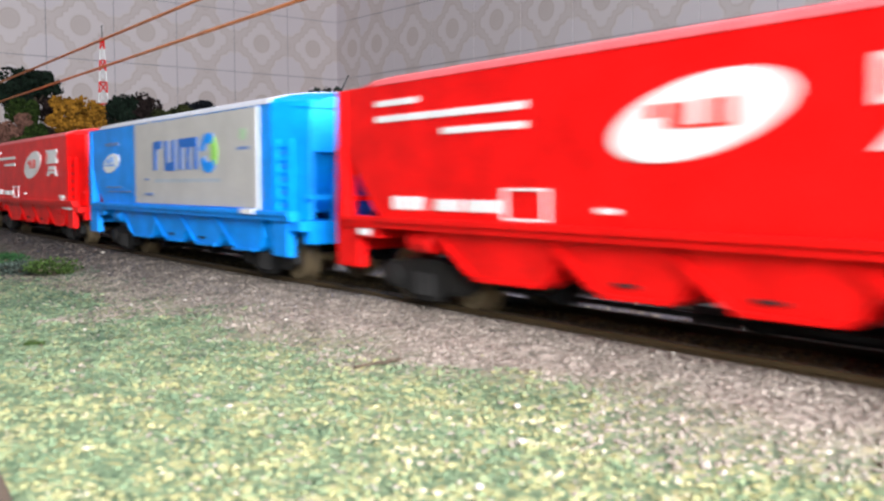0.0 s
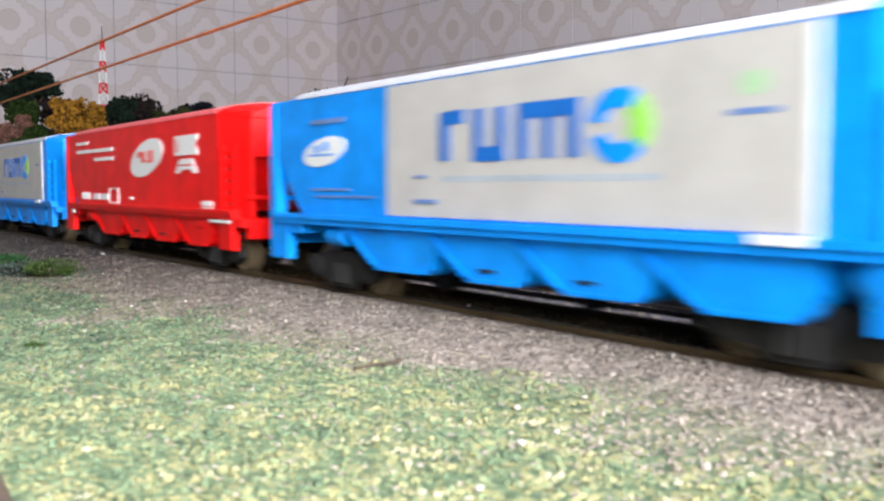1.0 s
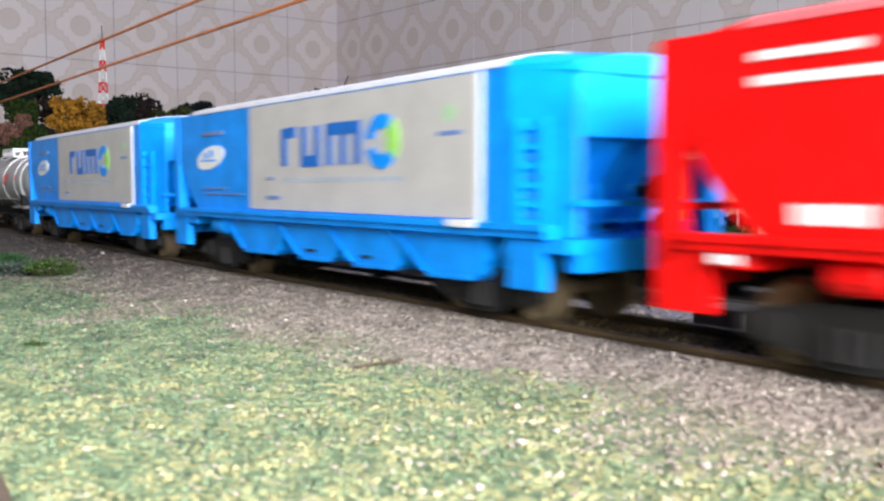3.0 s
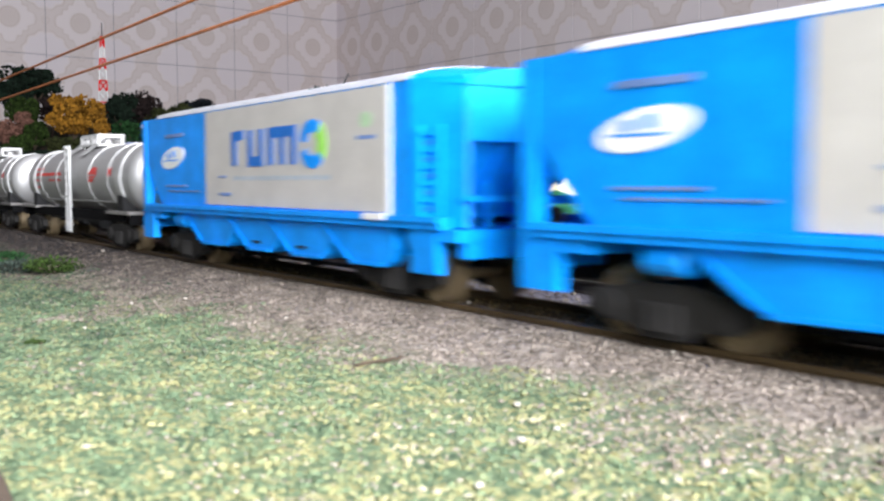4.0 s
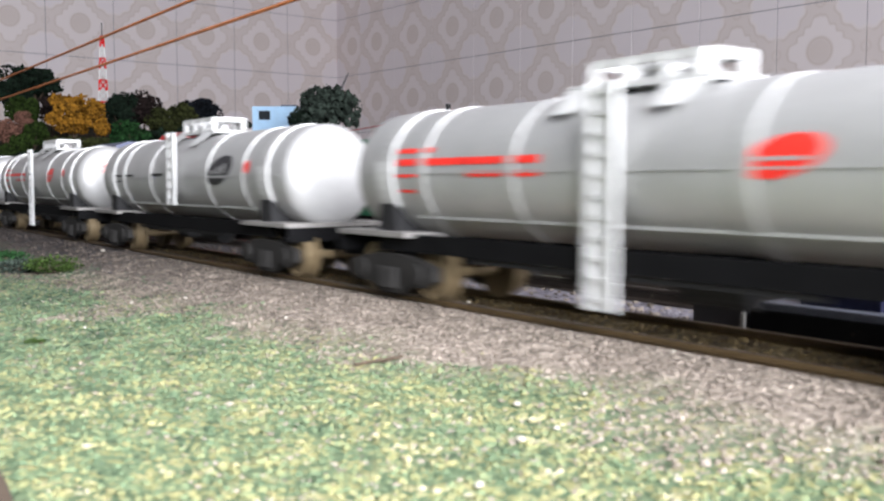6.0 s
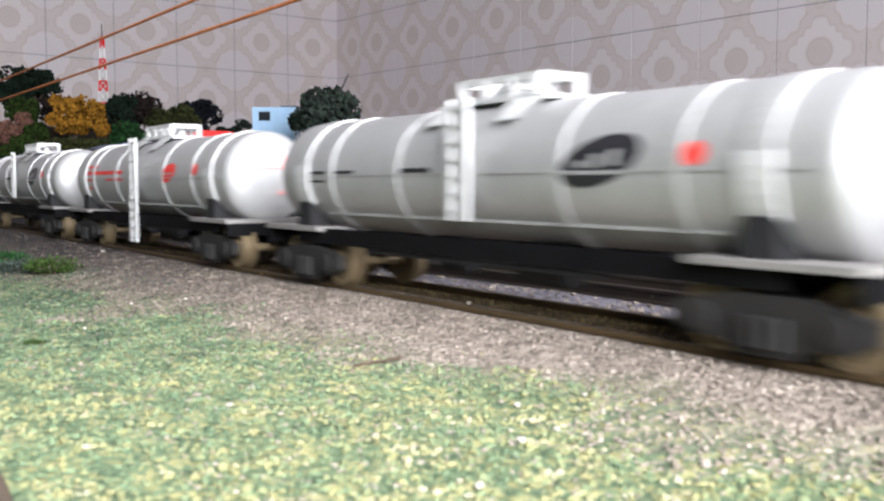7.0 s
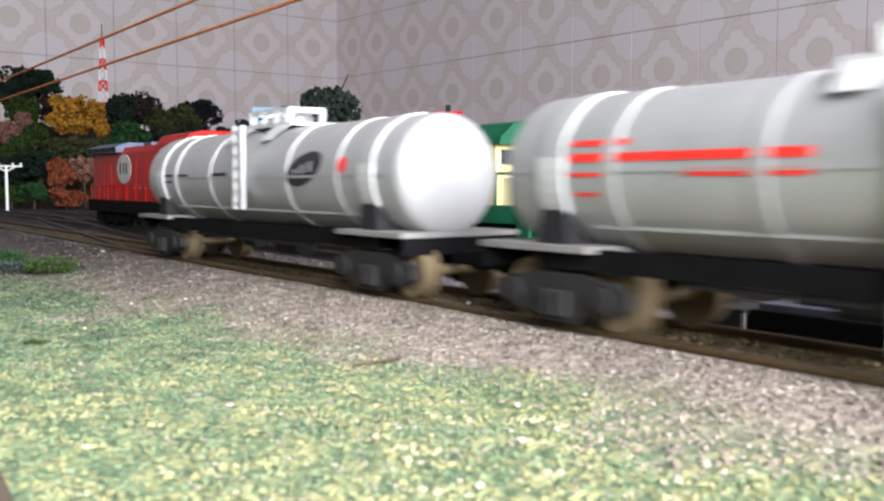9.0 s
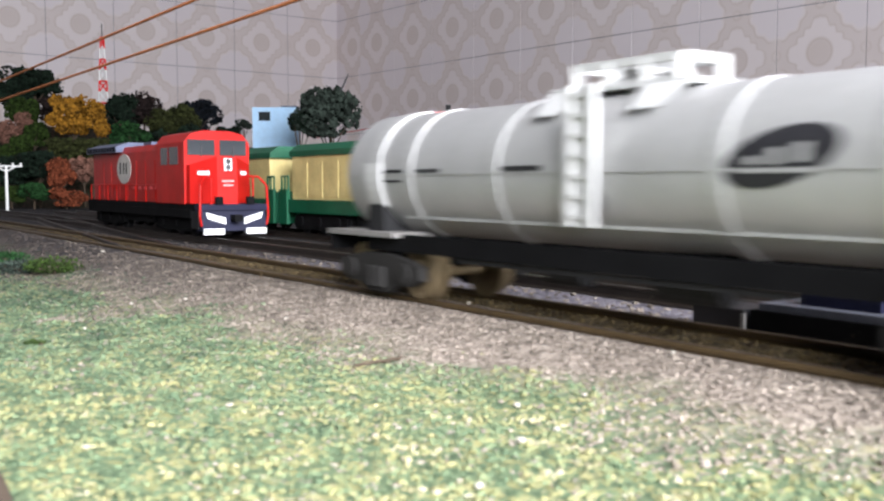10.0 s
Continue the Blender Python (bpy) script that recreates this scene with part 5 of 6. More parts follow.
def woods():
    hill()
    rows = [(62, 150, 62, 32, 1.34, "dark"), (20, 165, 34, 26, 1.3, "dark"), (40, 196, 30, 26, 1.25, "green"), (92, 198, 30, 28, 1.28, "plum"), (128, 204, 46, 40, 1.16, "yellow"),
            (176, 214, 27, 34, 1.14, "yellow"), (62, 238, 32, 24, 1.16, "green"), (10, 235, 24, 24, 1.18, "rose"), (30, 262, 30, 24, 1.12, "green"), (112, 266, 46, 28, 1.08, "olive"),
            (165, 262, 40, 26, 1.07, "olive"), (212, 202, 34, 34, 1.27, "dark"), (255, 198, 36, 32, 1.3, "plum"), (300, 214, 50, 34, 1.22, "olive"), (356, 204, 38, 34, 1.28, "navy"),
            (235, 244, 45, 26, 1.14, "lush"), (14, 300, 44, 32, 1.05, "dark"), (70, 292, 40, 28, 1.03, "dark"), (110, 304, 32, 30, 1.0, "rust"), (40, 215, 18, 16, 1.2, "rose"),
            (150, 300, 26, 26, 1.02, "rose"), (118, 350, 36, 18, 0.97, "rust"), (60, 340, 34, 18, 0.98, "lush"), (20, 345, 34, 18, 0.99, "green"), (200, 300, 40, 40, 1.1, "dark"), (280, 260, 50, 40, 1.16, "dark"), (345, 255, 40, 34, 1.18, "dark"),
            (432, 222, 16, 12, 1.36, "grey"), (405, 236, 22, 14, 1.3, "dark")]
    label = {"dark": "dark green foam tree on the hill", "navy": "blackish foam tree on the hill", "green": "mid green foam tree on the hill", "olive": "olive foam tree on the hill",
             "yellow": "autumn yellow foam tree on the hill", "plum": "plum brown foam tree on the hill", "rust": "rust red bush at the foot of the hill", "rose": "rosy brown bush on the hill",
             "lush": "fresh green bush at the foot of the hill", "grey": "small grey green tree on the hill"}
    for i, (x, y, rx, rz, d, k) in enumerate(rows):
        X, Y, z = eye_place(x, y, d)
        k2 = d / 1707
        tree("bush" if k in ("rust", "rose", "lush") else "tree", X, Y, z, rx * k2, rz * k2, k, min(hill_height(X, Y), z - rz * k2 * 0.6), label[k], 11 + i)
    X, Y, z = eye_place(584, 198, 1.05)
    tw = tree("tree", X, Y, z, 0.036, 0.033, "grey", -0.004, "round grey green tree with a twig sticking out", 71, 40, 2600)
    q = bmesh.new()
    rod(q, (4, 0, 110), (13, 0, 128), 1.5, 6, r2=1.2), rod(q, (13, 0, 128), (21, 0, 145), 1.2, 6, r2=0.7)
    tp = part("twig", q, M_INK, None)
    tp.parent = tw
    tp.matrix_basis = Matrix.Rotation(-radians((71 * 77) % 360), 4, "Z")
    X, Y, z = eye_place(535, 215, 1.04)
    tree("bush", X, Y, z, 0.017, 0.012, "dark", -0.004, "dark green bush beside the blue house", 73)
    X, Y, z = eye_place(1085, 258, 0.62)
    tree("tree", X, Y, z, 0.014, 0.022, "navy", -0.004, "blackish tree near the station house", 75, 30, 1500)
    for k, (x, y, r) in enumerate(((1120, 325, 26), (1160, 322, 30), (1100, 300, 16))):
        X, Y, z = eye_place(x, y, 0.6)
        tree("bush", X, Y, z, r * 0.6 / 1707, r * 0.62 / 1707, "lush", -0.004, "green shrub behind the yellow truck", 81 + k)
    # blue house
    X0, Y0, _ = eye_place(448, 240, 1.2)
    X1 = eye_place(525, 240, 1.2)[0]
    w = (X1 - X0) / MM
    b = thing("blue_house", pose(X0, Y0, 0, 0, 0, 0), "small pale blue house with a flat roof", "building")
    zt = eye_place(480, 190, 1.2)[2] / MM
    part("wall", boxes((0, w, 0, 40, -5, zt)), plain("pale_blue_wall", (0.46, 0.7, 0.95), 0.7, vary=0.05), b, "pale blue wall")
    wf = part("window", boxes((8, 22, -0.5, 0.6, zt - 16, zt - 6)), M_GLASS, b, "dark window")
    part("window_frame", boxes((7.3, 22.7, -0.3, 0.4, zt - 16.6, zt - 16.1), (7.3, 22.7, -0.3, 0.4, zt - 5.9, zt - 5.3)), M_SLATE, wf)
    part("roof_slab", boxes((w * 0.66, w + 1, -1.5, 41, zt + 0.1, zt + 1.6)), M_SLATE, b, "thin grey roof slab")


def lattice_mast():
    X, Y, z0 = eye_place(184, 200, 1.33)
    zt = eye_place(182, 66, 1.33)[2] / MM
    zp = eye_place(182, 42, 1.33)[2] / MM
    foot = hill_height(X, Y) / MM - 2
    m = thing("radio_mast", pose(X, Y, 0, 0, 0, 20), "red and white lattice radio mast", "mast")
    n = 9
    z00 = foot
    for k in range(n):
        za, zb = z00 + (zt - z00) * k / n, z00 + (zt - z00) * (k + 1) / n
        ra, rb = 11.5 - 8.5 * k / n, 11.5 - 8.5 * (k + 1) / n
        bm = bmesh.new()
        for q in range(4):
            a, b = math.pi / 4 + q * math.pi / 2, math.pi / 4 + (q + 1) * math.pi / 2
            A0, A1 = (ra * math.cos(a), ra * math.sin(a), za), (rb * math.cos(a), rb * math.sin(a), zb)
            B0, B1 = (ra * math.cos(b), ra * math.sin(b), za), (rb * math.cos(b), rb * math.sin(b), zb)
            rod(bm, A0, A1, 0.95, 5), rod(bm, A0, B1, 0.7, 5), rod(bm, B0, A1, 0.7, 5), rod(bm, A1, B1, 0.7, 5)
        part("mast_section", bm, M_RED if k % 2 == 0 else M_WHITE, m, "red lattice section" if k % 2 == 0 else "white lattice section")
    q = bmesh.new()
    rod(q, (0, 0, zt), (0, 0, zp), 0.7, 6)
    part("antenna", q, M_DKGREY, m, "thin dark antenna")


def poles_and_wires():
    X, Y, _ = eye_place(13, 368, 0.9)
    m = thing("telegraph_pole", pose(X, Y, -0.004, 0, 0, 10), "white telegraph pole with two crossed arms", "pole")
    q = bmesh.new()
    rod(q, (0, 0, 0), (0, 0, 44), 1.5, 8, r2=1.2)
    part("pole", q, M_WHITE, m)
    q = bmesh.new()
    rod(q, (-14, 0, 43), (14, 0, 43), 0.9, 6), rod(q, (-9, 0, 43), (0, 0, 38), 0.7, 6), rod(q, (9, 0, 43), (0, 0, 38), 0.7, 6)
    part("cross_arm", q, M_WHITE, m)
    q = bmesh.new()
    for x in (-13, -6, 6, 13):
        rod(q, (x, 0, 43), (x, 0, 46), 1.0, 6)
    part("insulator", q, M_WHITE, m)
    X, Y, zt = eye_place(795, 186, 0.8)
    zt = zt / MM + 4
    m = thing("catenary_pole", pose(X, Y, -0.004, 0, 0, -15), "grey pole with red crossarms and a red wire", "pole")
    q = bmesh.new()
    rod(q, (0, 0, 0), (0, 0, zt), 2.2, 8)
    part("pole", q, M_DKGREY, m)
    for z in (zt - 7, zt - 12):
        part("cross_arm", boxes((-12, 12, -1, 1, z, z + 1.8)), M_RED, m, "red crossarm")
    for x in (-8, 8):
        part("arm_brace", boxes((x - 0.8, x + 0.8, -0.8, 0.8, zt - 22, zt - 7)), M_RED, m)
    a, b = Vector(eye_place(795, 203, 0.8)), Vector(eye_place(560, 244, 1.35))
    q = bmesh.new()
    rod(q, tuple(a / MM), tuple(b / MM), 0.6, 6)
    part("wire", new_local(q, m), M_RED, m, "thin red wire")
    cw = thing("overhead_wires", at(0, 0), "two orange strings stretched over the main track", "overhead wire")
    for z in (80.3, 69.6):
        q = bmesh.new()
        rod(q, (-1500, 0, z), (300, 0, z), 0.55, 8)
        part("wire", q, M_ORANGE, cw, "orange string")
    for s in (-1495, 295):
        q = bmesh.new()
        rod(q, (s, 24, -5), (s, 24, 86), 1.6, 8), rod(q, (s, 24, 80.3), (s, 0, 80.3), 0.7, 6), rod(q, (s, 24, 69.6), (s, 0, 69.6), 0.7, 6)
        part("mast", q, M_DKGREY, cw)


def new_local(bm, parent):
    """Moves a mesh drawn in the world into its parent's space."""
    bmesh.ops.transform(bm, matrix=parent.matrix_basis.inverted(), verts=bm.verts)
    return bm


# ---------------- small things by the track ----------------
def trackside():
    sw = thing("switch_machine", at(118, 29, -4.2), "black switch motor between the tracks with a bluish lid", "switch motor")
    part("motor_box", boxes((-7, 24, -7, 9, 0, 5.4)), M_BLACK, sw, bevel=0.5)
    part("lid", boxes((-6, 23, -6, 8, 5.4, 6.6)), plain("blue_grey_lid", (0.1, 0.105, 0.13), 0.5), sw, "bluish grey lid", bevel=0.4)
    part("terminal", boxes((-20, -9, -6, 4, 0, 5.0)), M_INK, sw, "black terminal block", bevel=0.4)
    part("clip", boxes((-8.6, -7.8, -7.6, -7, 0, 4.6)), M_DECK, sw, "grey metal clip")
    part("solenoid", boxes((0, 14, -3, 5, 6.6, 9.4)), M_NAVY, sw, "dark blue coil", bevel=1.0)
    stones = [(918, 712, 1.5), (1198, 663, 1.2), (925, 780, 1.6), (850, 862, 1.5), (181, 461, 2.3), (832, 566, 1.6), (14, 470, 2.0), (40, 471, 1.8), (326, 533, 1.4), (1040, 710, 1.1), (230, 535, 1.2), (990, 752, 1.3), (505, 573, 1.3), (193, 489, 1.6), (145, 580, 1.1), (1480, 790, 1.0)]
    rng = np.random.default_rng(5)
    for i, (x, y, r) in enumerate(stones):
        k = (y - 326) / 1707
        d = (EYE[2] + 0.0036) / k
        X, Y = (x - 784) / 1707 * d, d
        me = bmesh.new()
        bmesh.ops.create_icosphere(me, subdivisions=2, radius=r * 0.3 * MM)
        for v in me.verts:
            v.co *= 0.8 + 0.5 * rng.random()
            v.co.z *= 0.6
        ob = new("pebble", mesh(me, M_INK if i == 13 else M_PEBBLE))
        s, p = ((X - ORIGIN[0]) * UX + (Y - ORIGIN[1]) * UY) / MM, ((X - ORIGIN[0]) * NX + (Y - ORIGIN[1]) * NY) / MM
        ob.matrix_basis = pose(X, Y, (ground_height(s, p) + r * 0.3) * MM)
        tagged(ob, "dark pebble on the ballast" if i == 13 else "pale pebble lying on the scenic ground", "pebble")
    q = bmesh.new()
    rod(q, (-4, 0, 0.3), (3.5, 1.2, 0.9), 0.28, 5, r2=0.15), rod(q, (0, 0.5, 0.5), (2.4, -1.2, 1.0), 0.2, 5, r2=0.1)
    tw = new("twig", mesh(q, M_BARK))
    tw.matrix_basis = pose(-0.0088, 0.139, (-4.0) * MM, 0, 0, 18)
    tagged(tw, "thin dark twig lying on the turf", "twig")
    q = bmesh.new()
    rod(q, (-9, 3, 0.5), (0, -1, 1.6), 1.3, 8, r2=1.5), rod(q, (0, -1, 1.6), (5, -9, 1.4), 1.5, 8, r2=1.2)
    st = new("stick", mesh(q, M_BARK))
    st.matrix_basis = pose(-0.0395, 0.083, -0.0052)
    tagged(st, "short brown stick lying on the turf", "stick")
    q = bmesh.new()
    rod(q, (0, 0, 0), (0.6, 0, 3.2), 0.3, 5, r2=0.2)
    nl = new("track_pin", mesh(q, M_RAIL))
    nl.matrix_basis = at(-13, -10.9, -3)
    tagged(nl, "small brown pin beside the rail", "pin")


M_PEBBLE = plain("pale_pebble", (0.36, 0.33, 0.28), 0.85, scale=900)


def speck_material(name, stops, blotch=0.45, size=110.0, drift=0.0):
    """Grains of several colours that gather in blotches; drift paints light falloff along s into them."""
    m, N, L, B = nodes_of(name)
    geo = N.new("ShaderNodeNewGeometry")
    tc = N.new("ShaderNodeTexCoord")
    nz = N.new("ShaderNodeTexNoise")
    nz.inputs["Scale"].default_value, nz.inputs["Detail"].default_value = size, 4
    L.new(tc.outputs["Object"], nz.inputs["Vector"])
    st = N.new("ShaderNodeMapRange")
    st.inputs[1].default_value, st.inputs[2].default_value = 0.3, 0.7
    L.new(nz.outputs[0], st.inputs[0])
    mx = N.new("ShaderNodeMix")
    mx.inputs["Factor"].default_value = blotch
    L.new(geo.outputs["Random Per Island"], mx.inputs["A"]), L.new(st.outputs[0], mx.inputs["B"])
    cr = N.new("ShaderNodeValToRGB")
    el = cr.color_ramp.elements
    while len(el) < len(stops):
        el.new(0.5)
    for e, (pos, c) in zip(el, stops):
        e.position, e.color = pos, (*c, 1)
    sp = N.new("ShaderNodeSeparateXYZ")
    L.new(tc.outputs["Object"], sp.inputs[0])
    cap = N.new("ShaderNodeMath")
    cap.operation = "MINIMUM"
    cap.inputs[1].default_value = 0.14
    L.new(sp.outputs[0], cap.inputs[0])
    # Grains darken towards low s: light falloff put into their colour.
    dr = N.new("ShaderNodeMath")
    dr.operation = "MULTIPLY_ADD"
    dr.inputs[1].default_value = drift
    back = N.new("ShaderNodeMath")
    back.operation = "SUBTRACT"
    back.inputs[1].default_value = 0.1
    L.new(cap.outputs[0], back.inputs[0])
    L.new(back.outputs[0], dr.inputs[0]), L.new(mx.outputs["Result"], dr.inputs[2])
    L.new(dr.outputs[0], cr.inputs[0]), L.new(cr.outputs[0], B.inputs["Base Color"])
    B.inputs["Roughness"].default_value, B.inputs["Specular IOR Level"].default_value = 0.95, 0.1
    return m


def scatter():
    """Turf flock, ballast grains and the low bush, as loose stuff on the ground."""
    rng = np.random.default_rng(3)
    # Turf turns from dark green to yellow along s, painted light falloff included.
    turf = speck_material("turf_flock", [(0.0, (0.035, 0.055, 0.035)), (0.22, (0.075, 0.11, 0.065)), (0.42, (0.125, 0.175, 0.1)), (0.58, (0.18, 0.215, 0.115)), (0.74, (0.25, 0.24, 0.11)), (0.88, (0.31, 0.285, 0.155)), (0.98, (0.42, 0.39, 0.28))], 0.6, 170.0, 3.0)
    stone = speck_material("ballast_grain", [(0.0, (0.06, 0.05, 0.045)), (0.2, (0.12, 0.1, 0.082)), (0.4, (0.2, 0.168, 0.138)), (0.65, (0.275, 0.232, 0.195)), (0.85, (0.34, 0.29, 0.245)), (0.98, (0.42, 0.37, 0.31))], 0.45, 120.0, 2.2)

    def sow(n, s0, s1, p0, p1, keep, size0, size1, lift):
        s, p = rng.uniform(s0, s1, n), rng.uniform(p0, p1, n)
        k = np.array([rng.random() < keep(a, b) for a, b in zip(s, p)])
        s, p = s[k], p[k]
        z = np.array([ground_height(a, b) for a, b in zip(s, p)])
        sz = rng.uniform(size0, size1, len(s)) * (0.6 + 0.8 * rng.random(len(s)))
        return np.stack([s, p, z + lift * sz], -1) * MM, sz * MM

    def edge(a, b):
        v = b - 0.1 * max(0.0, a - 30) + 30 * noise.noise(Vector((a * 0.03, b * 0.03, 7))) + 10 * noise.noise(Vector((a * 0.12, b * 0.12, 2)))
        return v
    near1 = sow(34000, -40, 170, -185, -30, lambda a, b: 1.0 if edge(a, b) < -49 else 0.04, 0.2, 0.46, 0.3)
    near2 = sow(26000, -330, 150, -190, -28, lambda a, b: 1.0 if edge(a, b) < -47 else 0.06, 0.26, 0.52, 0.3)
    c, z = np.concatenate([near1[0], near2[0]]), np.concatenate([near1[1], near2[1]])
    me = specks(rng, c, z, 0.4)
    me.materials.append(turf)
    ob = new("turf", me)
    ob.matrix_basis = at(0, 0)
    tagged(ob, "green and yellow turf scatter on the foreground", "turf", kind="stuff")
    a1 = sow(30000, -120, 170, -85, -11, lambda a, b: 1.0 if edge(a, b) > -51 else 0.12, 0.2, 0.42, 0.3)
    a2 = sow(14000, -330, -100, -75, -11, lambda a, b: 0.3 if edge(a, b) > -51 else 0.12, 0.35, 0.7, 0.4)
    a3 = sow(9000, -330, 160, 12, 38, lambda a, b: 0.15, 0.35, 0.8, 0.3)
    c, z = np.concatenate([a1[0], a2[0], a3[0]]), np.concatenate([a1[1], a2[1], a3[1]])
    me = specks(rng, c, z, 0.4)
    me.materials.append(stone)
    ob = new("ballast", me)
    ob.matrix_basis = at(0, 0)
    tagged(ob, "grey brown ballast grains along the track", "ballast", kind="stuff")
    a4 = sow(5200, -330, 170, -7.4, 7.4, lambda a, b: 1.0, 0.3, 0.6, 0.0)
    a4[0][:, 2] = -1.35 * MM
    me = specks(rng, a4[0], a4[1], 0.5)
    me.materials.append(speck_material("rusty_grain", [(0.0, (0.018, 0.013, 0.01)), (0.35, (0.05, 0.036, 0.019)), (0.7, (0.1, 0.072, 0.033)), (0.97, (0.24, 0.19, 0.11))], 0.4, 120.0, 1.0))
    ob = new("track_grit", me)
    ob.matrix_basis = at(0, 0)
    tagged(ob, "rusty brown grit lying between the rails", "grit", kind="stuff")
    for x, y, d, rx, rz, k in ((95, 470, 0.285, 52, 16, "green"), (35, 472, 0.29, 48, 14, "grey"), (10, 458, 0.31, 40, 12, "lush"), (60, 610, 0.16, 34, 8, "green")):
        X, Y, z = eye_place(x, y, d)
        f = d / 1707
        tree("bush", X, Y, z, rx * f, rz * f, k, -0.0052, "low ragged green tuft on the turf", int(x + y), 30, 900)


# ---------------- scenery, put in place ----------------
def scenery():
    red_engine()
    g = green_engine(at(-18, 100), M_DGREEN, "green and cream diesel engine parked beside the platform")
    green_engine(at(-386, 100, 0, 180), M_TEAL, "green and cream diesel engine with a teal cab roof")
    station()
    woods()
    lattice_mast()
    poles_and_wires()
    trackside()
    scatter()


# the main line leaves the board's straight in a wide half circle
BEND_S, BEND_R = 260.0, 340.0


def path(s):
    """Point and heading (degrees from the straight) of the main line."""
    if s <= BEND_S:
        return s, 0.0, 0.0
    a = (s - BEND_S) / BEND_R
    if a <= math.pi:
        return BEND_S + BEND_R * math.sin(a), BEND_R * (1 - math.cos(a)), math.degrees(a)
    return BEND_S - (s - BEND_S - math.pi * BEND_R), 2 * BEND_R, 180.0


def on_path(s, x1, x2):
    """Pose of a wagon whose origin runs at s and whose bogies sit at x1 and x2."""
    a, b = path(s + x1), path(s + x2)
    ang = math.atan2(b[1] - a[1], b[0] - a[0])
    if ang < -0.01:
        ang += 2 * math.pi
    return at(a[0] - x1 * math.cos(ang), a[1] - x1 * math.sin(ang), 0, math.degrees(ang))


def bend_track():
    base = thing("curved_railway_track", at(0, 0), "curved end of the main model railway track", "railway track", kind="structure")
    n = 60
    for off in (-8.9, 8.9):
        bm = bmesh.new()
        rings = []
        for i in range(n + 1):
            a = math.pi * i / n
            rings.append([bm.verts.new(((BEND_S + (BEND_R - off - y) * math.sin(a)) * MM, (BEND_R - (BEND_R - off - y) * math.cos(a)) * MM, z * MM)) for y, z in RAIL_PROFILE])
        for i in range(n):
            for k in range(len(RAIL_PROFILE)):
                j = (k + 1) % len(RAIL_PROFILE)
                bm.faces.new((rings[i][k], rings[i][j], rings[i + 1][j], rings[i + 1][k]))
        part("rail", bm, M_RAIL, base, "rusty brown model rail")
    sl = bmesh.new()
    for i in range(180):
        a = math.pi * (i + 0.5) / 180
        v = box(sl, -1.4, 1.4, -15, 15, -5.0, -3.3)
        bmesh.ops.transform(sl, matrix=Matrix.Translation(((BEND_S + BEND_R * math.sin(a)) * MM, (BEND_R - BEND_R * math.cos(a)) * MM, 0)) @ Matrix.Rotation(a, 4, "Z"), verts=v)
    tagged(part("far_sleepers", sl, M_TIE, base), kind="stuff")
    track(2 * BEND_R, -700, BEND_S, "return line of the model railway track", near=(0, 0))


# ---------------- build ----------------
walls()
terrain()
track(0, -1800, BEND_S, "main model railway track with rusty rails on dark sleepers")
bed = new("ballast_bed", mesh(boxes((-1800, BEND_S, -7.6, 7.6, -5, -1.4)), flock("brown_track_ballast", [(0.016, 0.012, 0.009), (0.05, 0.036, 0.018), (0.095, 0.068, 0.03), (0.17, 0.13, 0.07)], 900)))
bed.matrix_basis = at(0, 0)
tagged(bed, "brown ballast filling between the rails", "ballast", kind="structure")
bend_track()
track(50, -1800, 330, "second model railway track behind the main one", near=(-400, 60))
track(25, -482, -118, "diverging model railway track of a turnout", near=(-400, -118), turn=-7.9, s_mid=-300, z=-0.15)
track(100, -640, 250, "third model railway track beside the platform", near=(-330, -10))
track(297, -130, 240, "siding behind the platform shed", near=(0, 0), z=-4.2)
scenery()

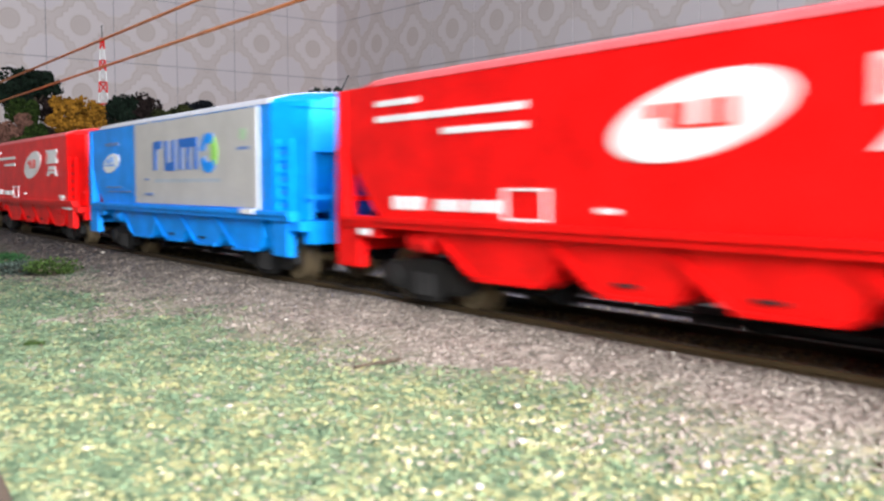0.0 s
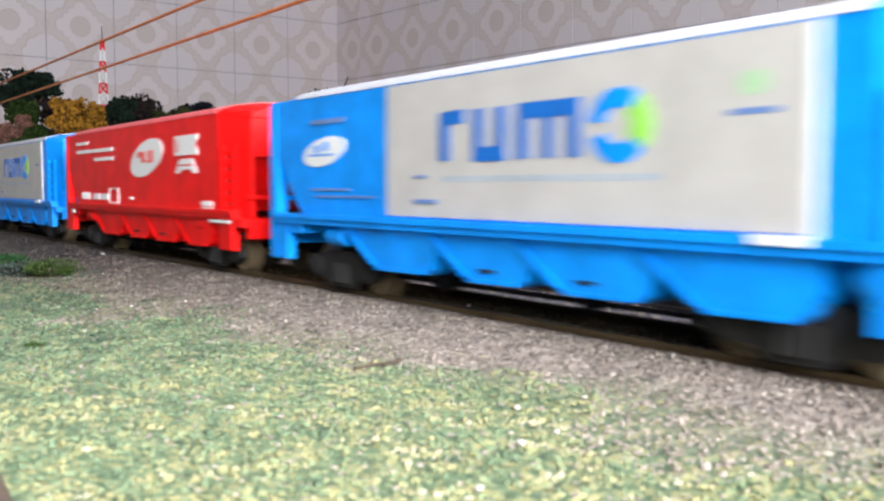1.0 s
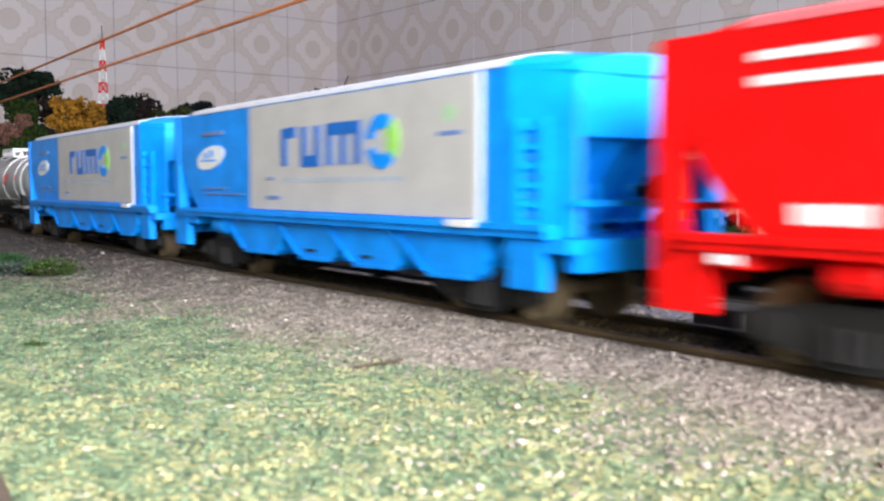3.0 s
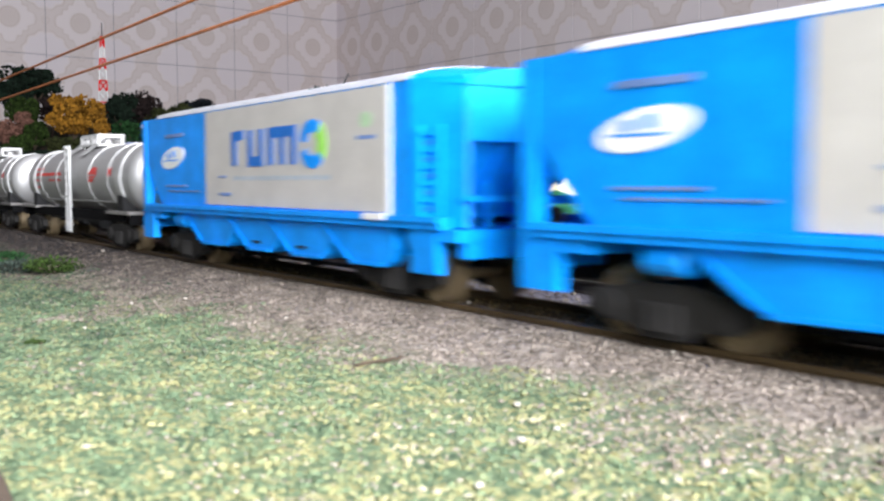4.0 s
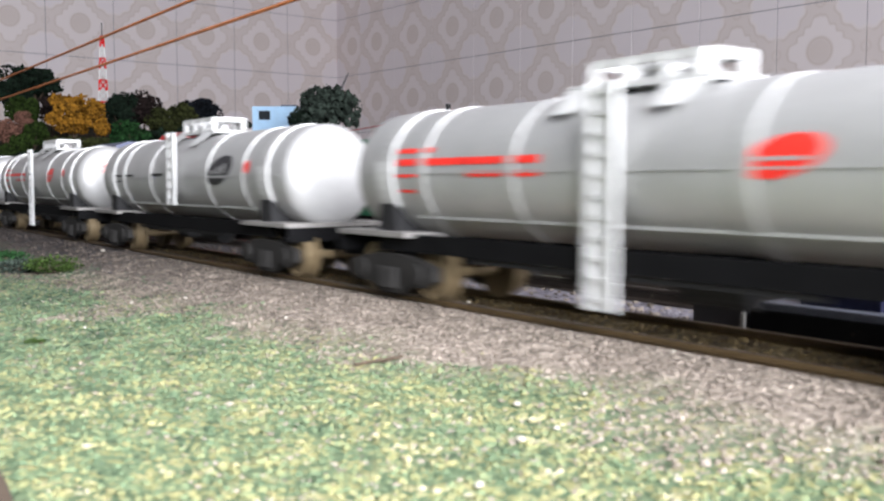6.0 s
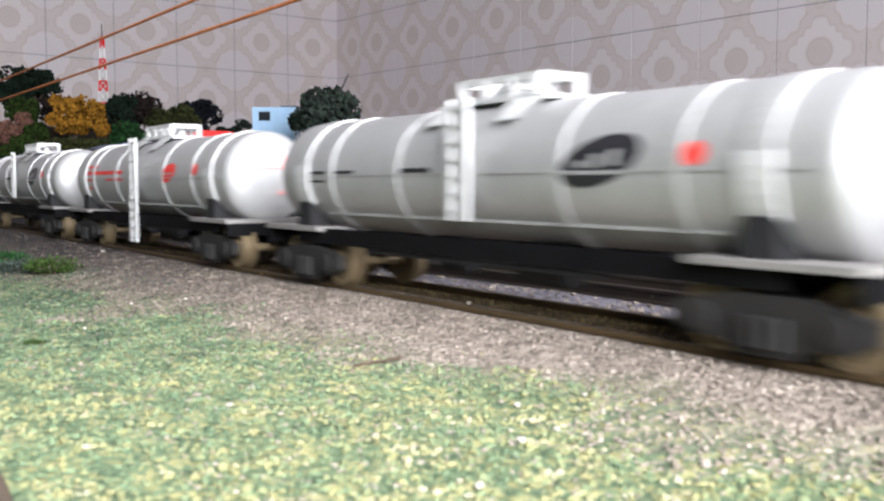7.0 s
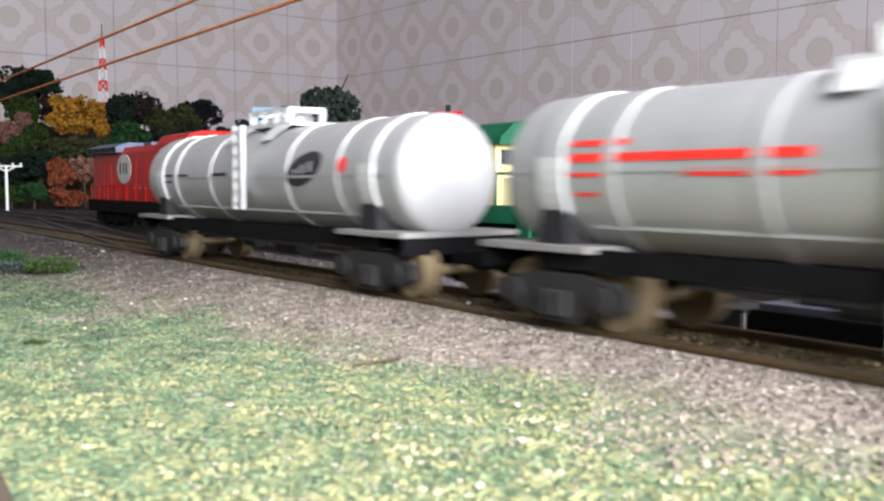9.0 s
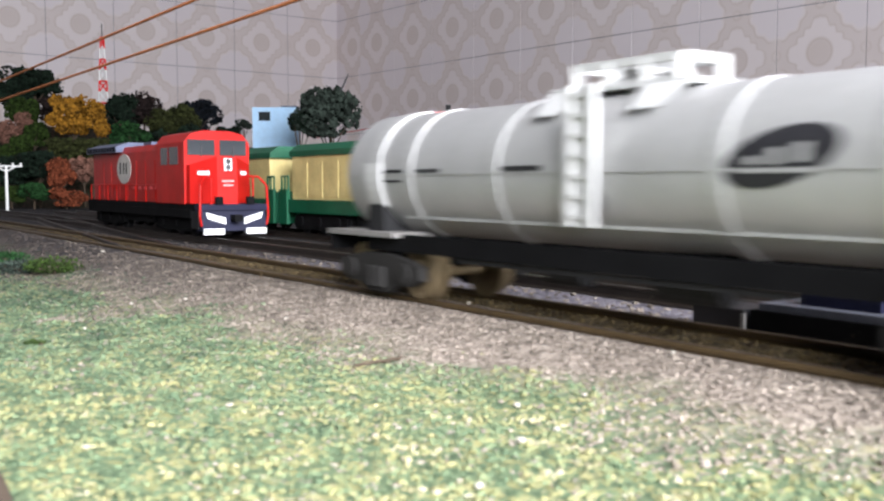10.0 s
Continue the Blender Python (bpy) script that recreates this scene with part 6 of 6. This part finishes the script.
HB, WS_HB = hopper(False, "blue covered hopper wagon with a grey side panel")
HR, WS_HR = hopper(True, "red covered hopper wagon with a white oval emblem")
TR, WS_TR = tank(True, "silver tank wagon with red lettering and a long ladder")
TB, WS_TB = tank(False, "silver tank wagon with a black oval emblem")
PARK = at(0, 0)


parked = copy_thing(HR, at(-77, 297, -2.4))
tagged(parked, "red covered hopper wagon parked behind the platform shed", group="parked wagons")


def wheels_of(w):
    return [c for b in w.children if b.name.startswith("bogie") for c in b.children if c.name.startswith("wheelset")]


# the train, from its leading wagon back: how far each wagon's reference point trails the first
TRAIN = [(HR, 0), (HB, 180), (copy_thing(HR, PARK), 360), (copy_thing(HB, PARK), 540), (copy_thing(HB, PARK), 720),
         (TR, 746), (TB, 925.5), (copy_thing(TR, PARK), 1105), (copy_thing(TB, PARK), 1284.5)]
RUN = [(0, 38.5), (0.5, 112.5), (1, 187), (1.5, 261), (2, 335.5), (2.7, 440), (3.2, 515), (3.8, 607), (4.5, 711), (5, 788), (5.5, 864), (5.7, 889.5), (6.2, 962), (6.8, 1047.5), (7.5, 1150),
       (8, 1216), (8.5, 1279), (9, 1341), (9.5, 1404), (10, 1467)]


def run_at(t):
    """Smooth distance run by the train, in millimetres."""
    ts, ss = [a for a, _ in RUN], [b for _, b in RUN]
    i = max(0, min(len(ts) - 2, int(np.searchsorted(ts, t, side="right")) - 1))

    def slope(k):
        a, b = max(0, k - 1), min(len(ts) - 1, k + 1)
        return (ss[b] - ss[a]) / (ts[b] - ts[a])
    h = ts[i + 1] - ts[i]
    f = (t - ts[i]) / h
    return (ss[i] * (2 * f ** 3 - 3 * f * f + 1) + ss[i + 1] * (3 * f * f - 2 * f ** 3)
            + h * slope(i) * (f ** 3 - 2 * f * f + f) + h * slope(i + 1) * (f ** 3 - f * f))


def motions():
    for w, back in TRAIN:
        x1, x2 = (26, 137) if w.name.startswith("hopper") else (-135, -12)
        walk(w, [(k / 4, on_path(run_at(k / 4) - back, x1, x2)) for k in range(41)])
        for ws in wheels_of(w):
            x, z = ws.location.x, ws.location.z
            walk(ws, [(k / 30, Matrix.Translation((x, 0, z)) @ Matrix.Rotation((run_at(k / 30) / 5.2) % (2 * math.pi), 4, "Y")) for k in range(301)])


motions()
